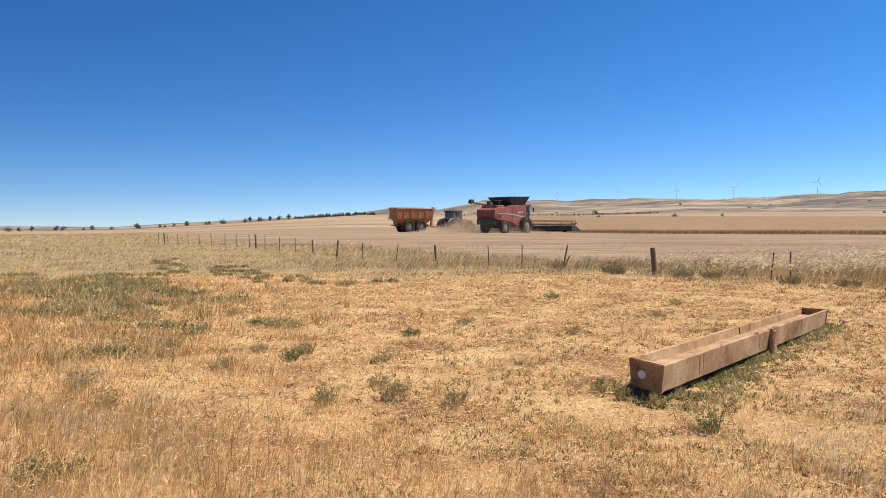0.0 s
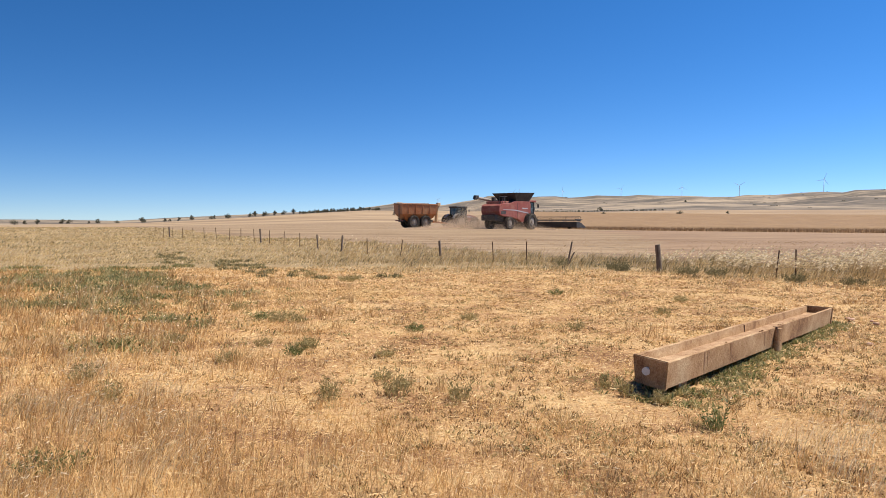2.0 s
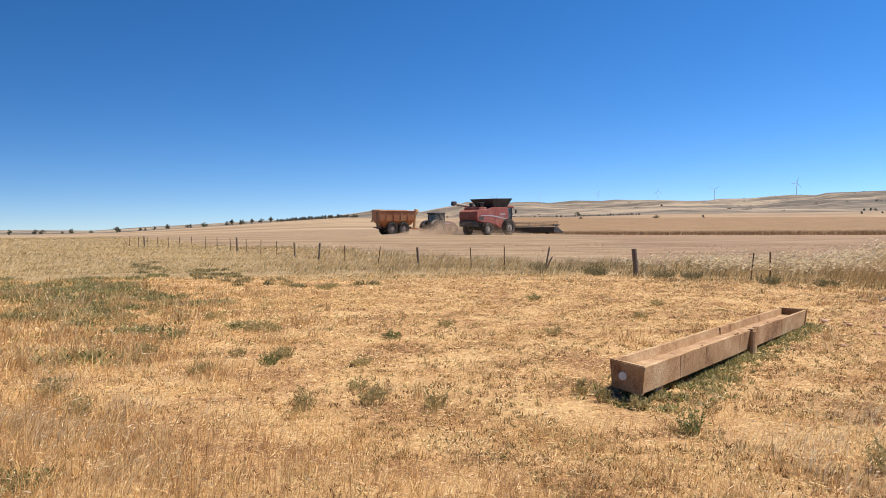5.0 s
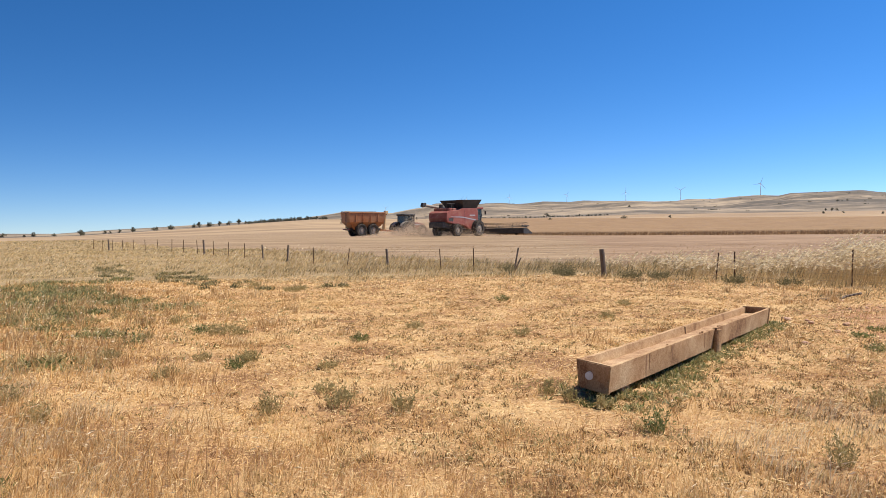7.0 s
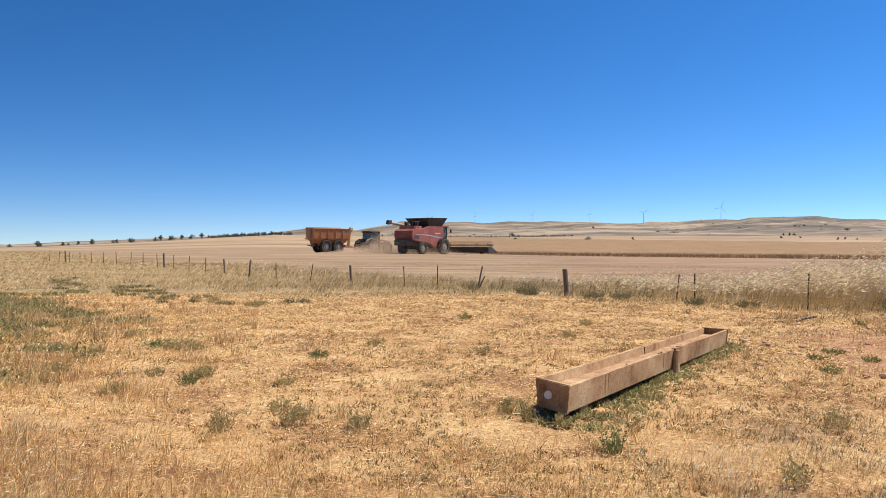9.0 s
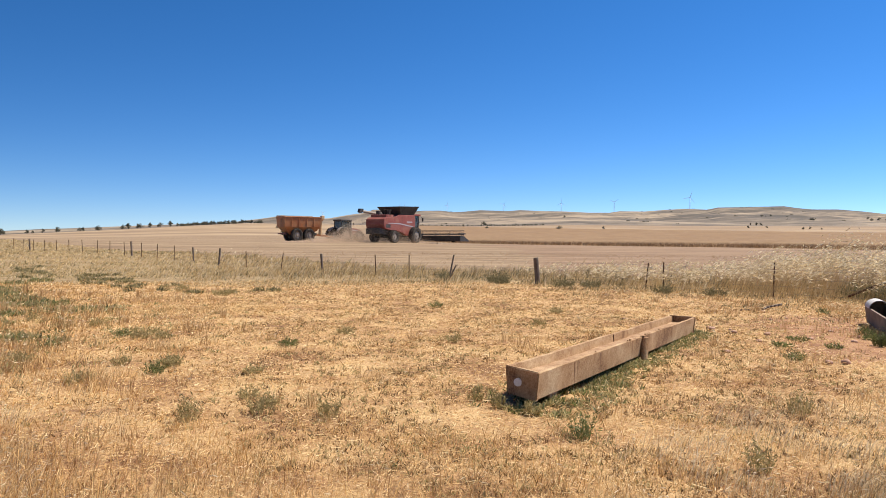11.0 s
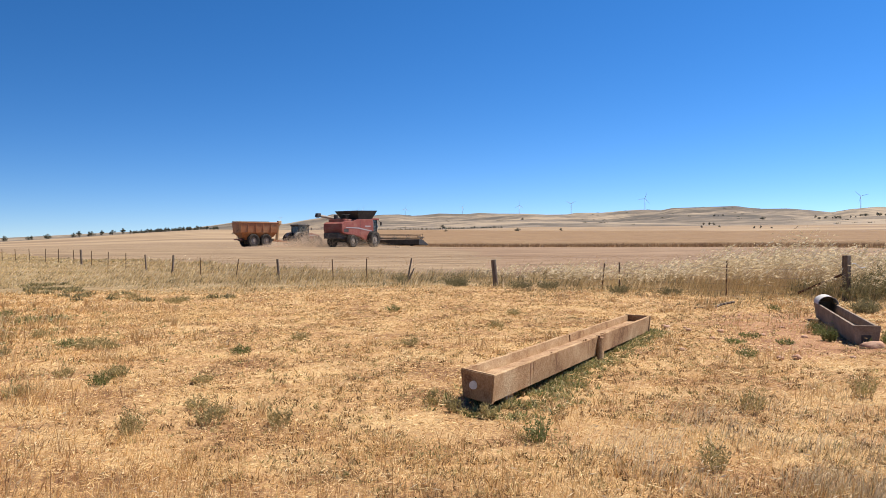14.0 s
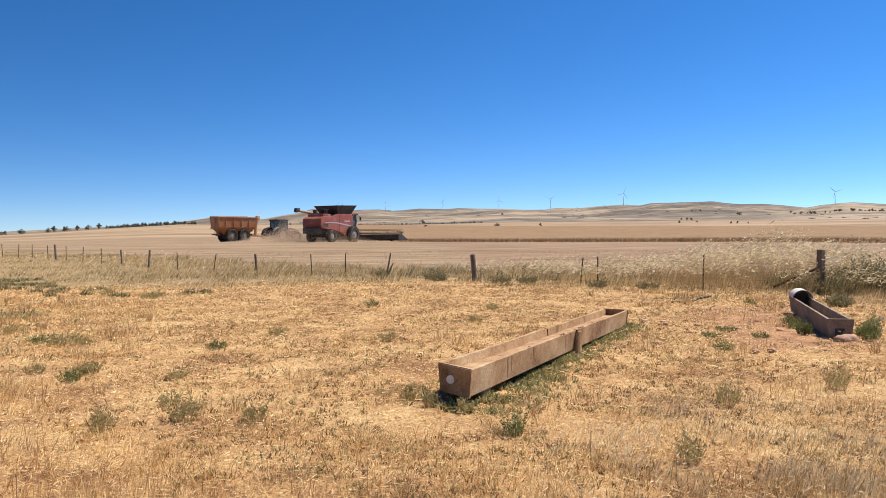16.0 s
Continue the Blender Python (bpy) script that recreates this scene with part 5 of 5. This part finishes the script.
def tree(name, height, spread, seed, label):
    g2 = np.random.default_rng(seed)
    ob = new(name)
    tagged(ob, label, "tree", "paddock trees")
    bm = tube((0, 0, -0.4), (0.1, 0, height * 0.30), height * 0.04, height * 0.03, 8)
    tips = []
    for k in range(7):
        a, up = g2.uniform(0, 6.28), g2.uniform(0.28, 0.68)
        q = (spread * g2.uniform(0.3, 0.75) * math.cos(a), spread * g2.uniform(0.3, 0.75) * math.sin(a), height * up)
        tube((0.1, 0, height * 0.25), q, height * 0.02, height * 0.007, 5, bm)
        tips.append(q)
    part("trunk", bm, M_BARK, ob)
    V, T = [], []
    for q in tips + [(0.1, 0, height * 0.8)]:
        c = np.array(q)
        rad = spread * g2.uniform(0.42, 0.65)
        n = 75
        d = g2.normal(0, 1, (n, 3))
        d = d / np.linalg.norm(d, axis=1, keepdims=True) * (g2.uniform(0, 1, n) ** 0.45)[:, None] * rad * [1, 1, 0.75]
        for p in c + d:
            o = len(V)
            e1, e2 = g2.normal(0, 1, 3), g2.normal(0, 1, 3)
            s = height * 0.075 * g2.uniform(0.6, 1.3)
            V += [p, p + e1 / np.linalg.norm(e1) * s, p + e2 / np.linalg.norm(e2) * s, p + (e1 - e2) / 2 * s * 0.7]
            T += [[o, o + 1, o + 2], [o, o + 1, o + 3]]
    me = bpy.data.meshes.new("crown")
    me.from_pydata([tuple(map(float, v)) for v in V], [], T)
    me.materials.append(M_LEAF)
    new("crown", me).parent = ob
    return ob


def trees():
    kinds = [tree("tree", 8, 4.2, 50, "far dark-leaved paddock gum tree"), tree("tree", 7, 4.8, 51, "far broad-crowned paddock gum tree"),
             tree("tree", 6, 2.6, 52, "far small rounded paddock tree"), tree("tree", 9, 3.4, 53, "far upright dark paddock tree")]
    used = set()

    def put(az, r, scale, kind):
        x, y = polar(az, r)
        m = pose(x, y, float(ground_z(x, y)) - 0.3, 0, 0, (az * 977) % 360)
        if kind not in used:
            used.add(kind)
            kinds[kind].matrix_world = m @ Matrix.Scale(scale, 4)
        else:
            t = copy_thing(kinds[kind], m)
            t.scale = (scale, scale, scale)

    g2 = np.random.default_rng(77)
    # scattered trees along the plain's ridge
    for az in [-31, -29.6, -28.9, -28.4, -27.0, -26.6, -25.2, -24.8, -23.3, -22.0, -21.8, -20.6, -19.9, -19.3, -18.6, -17.4, -16.9, -16.3, -15.9, -14.7, -14.3, -13.6, -13.4, -12.8, -12.1, -11.6]:
        put(az + g2.uniform(-0.2, 0.2), g2.uniform(590, 680), g2.uniform(0.38, 0.68), int(g2.integers(0, 4)))
    for az in np.arange(-10.9, -5.0, 0.10):
        put(az + g2.uniform(-0.08, 0.08), g2.uniform(640, 720), g2.uniform(0.3, 0.5), int(g2.integers(0, 4)))
    # clump on the rise and lone trees
    for az, r, s in [(-3.1, 420, .45), (-2.9, 425, .6), (-2.6, 420, .5), (-2.35, 428, .55), (-2.1, 422, .5), (-1.9, 420, .45), (-1.5, 420, .3), (-3.35, 400, .35), (-4.0, 420, .35), (-3.6, 300, .35),
                     (16.85, 500, .42), (20.1, 520, .3), (11.5, 480, .28), (30.0, 800, .36), (31.2, 820, .3), (33.5, 700, .3), (33.9, 700, .32), (34.6, 700, .25)]:
        put(az, r, s, int(g2.integers(0, 4)))
    # planted row below the hills
    for az in np.arange(4.2, 15.8, 0.17):
        put(az + g2.uniform(-0.1, 0.1), 900 + g2.uniform(-10, 10) + 12 * az, g2.uniform(0.28, 0.46) if g2.uniform() > 0.03 else 0.9, int(g2.integers(0, 4)))
    # groves on the hillside
    for az, r, n in [(37.6, 1500, 3), (38.3, 1520, 3), (39.2, 1520, 4), (40.2, 1560, 6), (41.0, 1600, 6), (41.8, 1650, 6), (42.6, 1650, 5), (17.2, 1900, 4), (30.5, 1200, 3), (28.3, 2000, 2), (31.0, 1750, 3), (34.2, 1500, 3)]:
        for _ in range(n):
            put(az + g2.normal(0, 0.25), r + g2.normal(0, 12), g2.uniform(0.5, 0.8), int(g2.integers(0, 4)))


def hill_scrub():
    """Low dark scrub dotted over the hills."""
    m = 170
    r, az = rng.uniform(1050, 2560, m), rng.uniform(8, 46, m)
    x, y = r * np.sin(np.radians(az)), r * np.cos(np.radians(az))
    ok = lumps(x, y, 420, 81) * 0.7 + lumps(x, y, 150, 82) * 0.3 > 0.52
    x, y = np.repeat(x[ok], 16), np.repeat(y[ok], 16)
    n = len(x)
    x, y = x + rng.normal(0, 2.2, n), y + rng.normal(0, 2.2, n)
    V, T = blades(x, y, rng.uniform(0.6, 1.9, n), rng.uniform(0.7, 1.6, n), rng.uniform(0.1, 0.8, n), rng.uniform(0, 6.28, n), 0.2)
    cloth("hill_scrub", V, T, [M_LEAF], "low dark scrub dotted over far hills", "scrub")


def turbine(az, r, hub, spin, blade=0.6, turn=0):
    x, y = polar(az, r)
    ob = empty("wind_turbine", pose(x, y, float(ground_z(x, y)) - 2, 0, 0, -az + turn), "white three-bladed wind turbine on a far ridge", "wind turbine", "wind turbines on the ridge")
    part("tower", tube((0, 0, 0), (0, 0, hub + 2), hub * 0.026, hub * 0.016, 14), M_WHITE, ob, smooth=True)
    part("nacelle", block((-hub * 0.02, -hub * 0.045, hub + 1), (hub * 0.02, hub * 0.06, hub + 1 + hub * 0.045), hub * 0.008), M_WHITE, ob)
    part("hub", tube((0, -hub * 0.075, hub + 1 + hub * 0.022), (0, -hub * 0.045, hub + 1 + hub * 0.022), hub * 0.01, hub * 0.022, 12), M_WHITE, ob)
    for k in range(3):
        L = hub * blade
        sec = [(0.0, 0.014), (0.2, 0.024), (0.6, 0.014), (1.0, 0.005)]
        bm = loft([[(-c * hub, 0, f * L), (0, -c * hub * 0.25, f * L), (c * hub * 0.6, 0, f * L), (0, c * hub * 0.25, f * L)] for f, c in sec], caps=True)
        b = part("blade", bm, M_WHITE, ob)
        b.matrix_basis = Matrix.Translation((0, -hub * 0.06, hub + 1 + hub * 0.022)) @ Matrix.Rotation(radians(spin + 120 * k), 4, "Y")


def dust_cloud():
    """Chaff and dust hanging behind the machines: fine specks."""
    n = 210000
    c = np.array(polar(2.6, 99.0))
    side = np.array([math.cos(radians(3.3)), -math.sin(radians(3.3))])
    ahead = np.array([math.sin(radians(3.3)), math.cos(radians(3.3))])
    u = np.clip(rng.normal(-0.8, 4.6, n), -12, 9)
    w = rng.normal(0, 3.2, n)
    top = 3.4 * np.exp(-((u - 0.4) / 5.5) ** 2) * (0.6 + 0.7 * lumps(u, w, 4.0, 71)) * rng.uniform(0.75, 1.3, n)
    h = top * rng.beta(1.0, 2.4, n)
    p = c + u[:, None] * side + w[:, None] * ahead
    z = ground_z(p[:, 0], p[:, 1]) + h
    q = np.stack([p[:, 0], p[:, 1], z], -1)
    d = rng.normal(0, 0.012, (n, 3, 3))
    V = (q[:, None] + d).reshape(-1, 3)
    cloth("dust_cloud", V, np.arange(3 * n).reshape(-1, 3), [M_DUST], "pale dust and chaff hanging behind the harvester", "dust")


paddock_grass()
upright_tufts()
golden_straw()
soil_clods()
dead_weeds()
straw_litter()
long_grass()
oat_plumes()
oat_tufts_near()
weeds()
fence_bushes()
saltbush()
weed_patches()
trough()
float_trough()
sticks()
fence()
crop()
stubble()
combine(*polar(4.8, 97), HEADING)
tractor(*polar(0.95, 107), HEADING - 12)
chaser_bin(*polar(-2.4, 104), HEADING - 22)
dust_cloud()
trees()
hill_scrub()
for az, r, hub, spin in ((26.12, 2590, 37, 20), (20.83, 2590, 33, 58), (17.0, 2590, 28, 0), (12.75, 2590, 24, 35), (40.0, 2590, 36, 75), (8.5, 2590, 22, 10), (4.9, 2590, 22, 40), (5.3, 2590, 22, 15), (-0.75, 2590, 20, 65)):
    turbine(az, r, hub, spin)
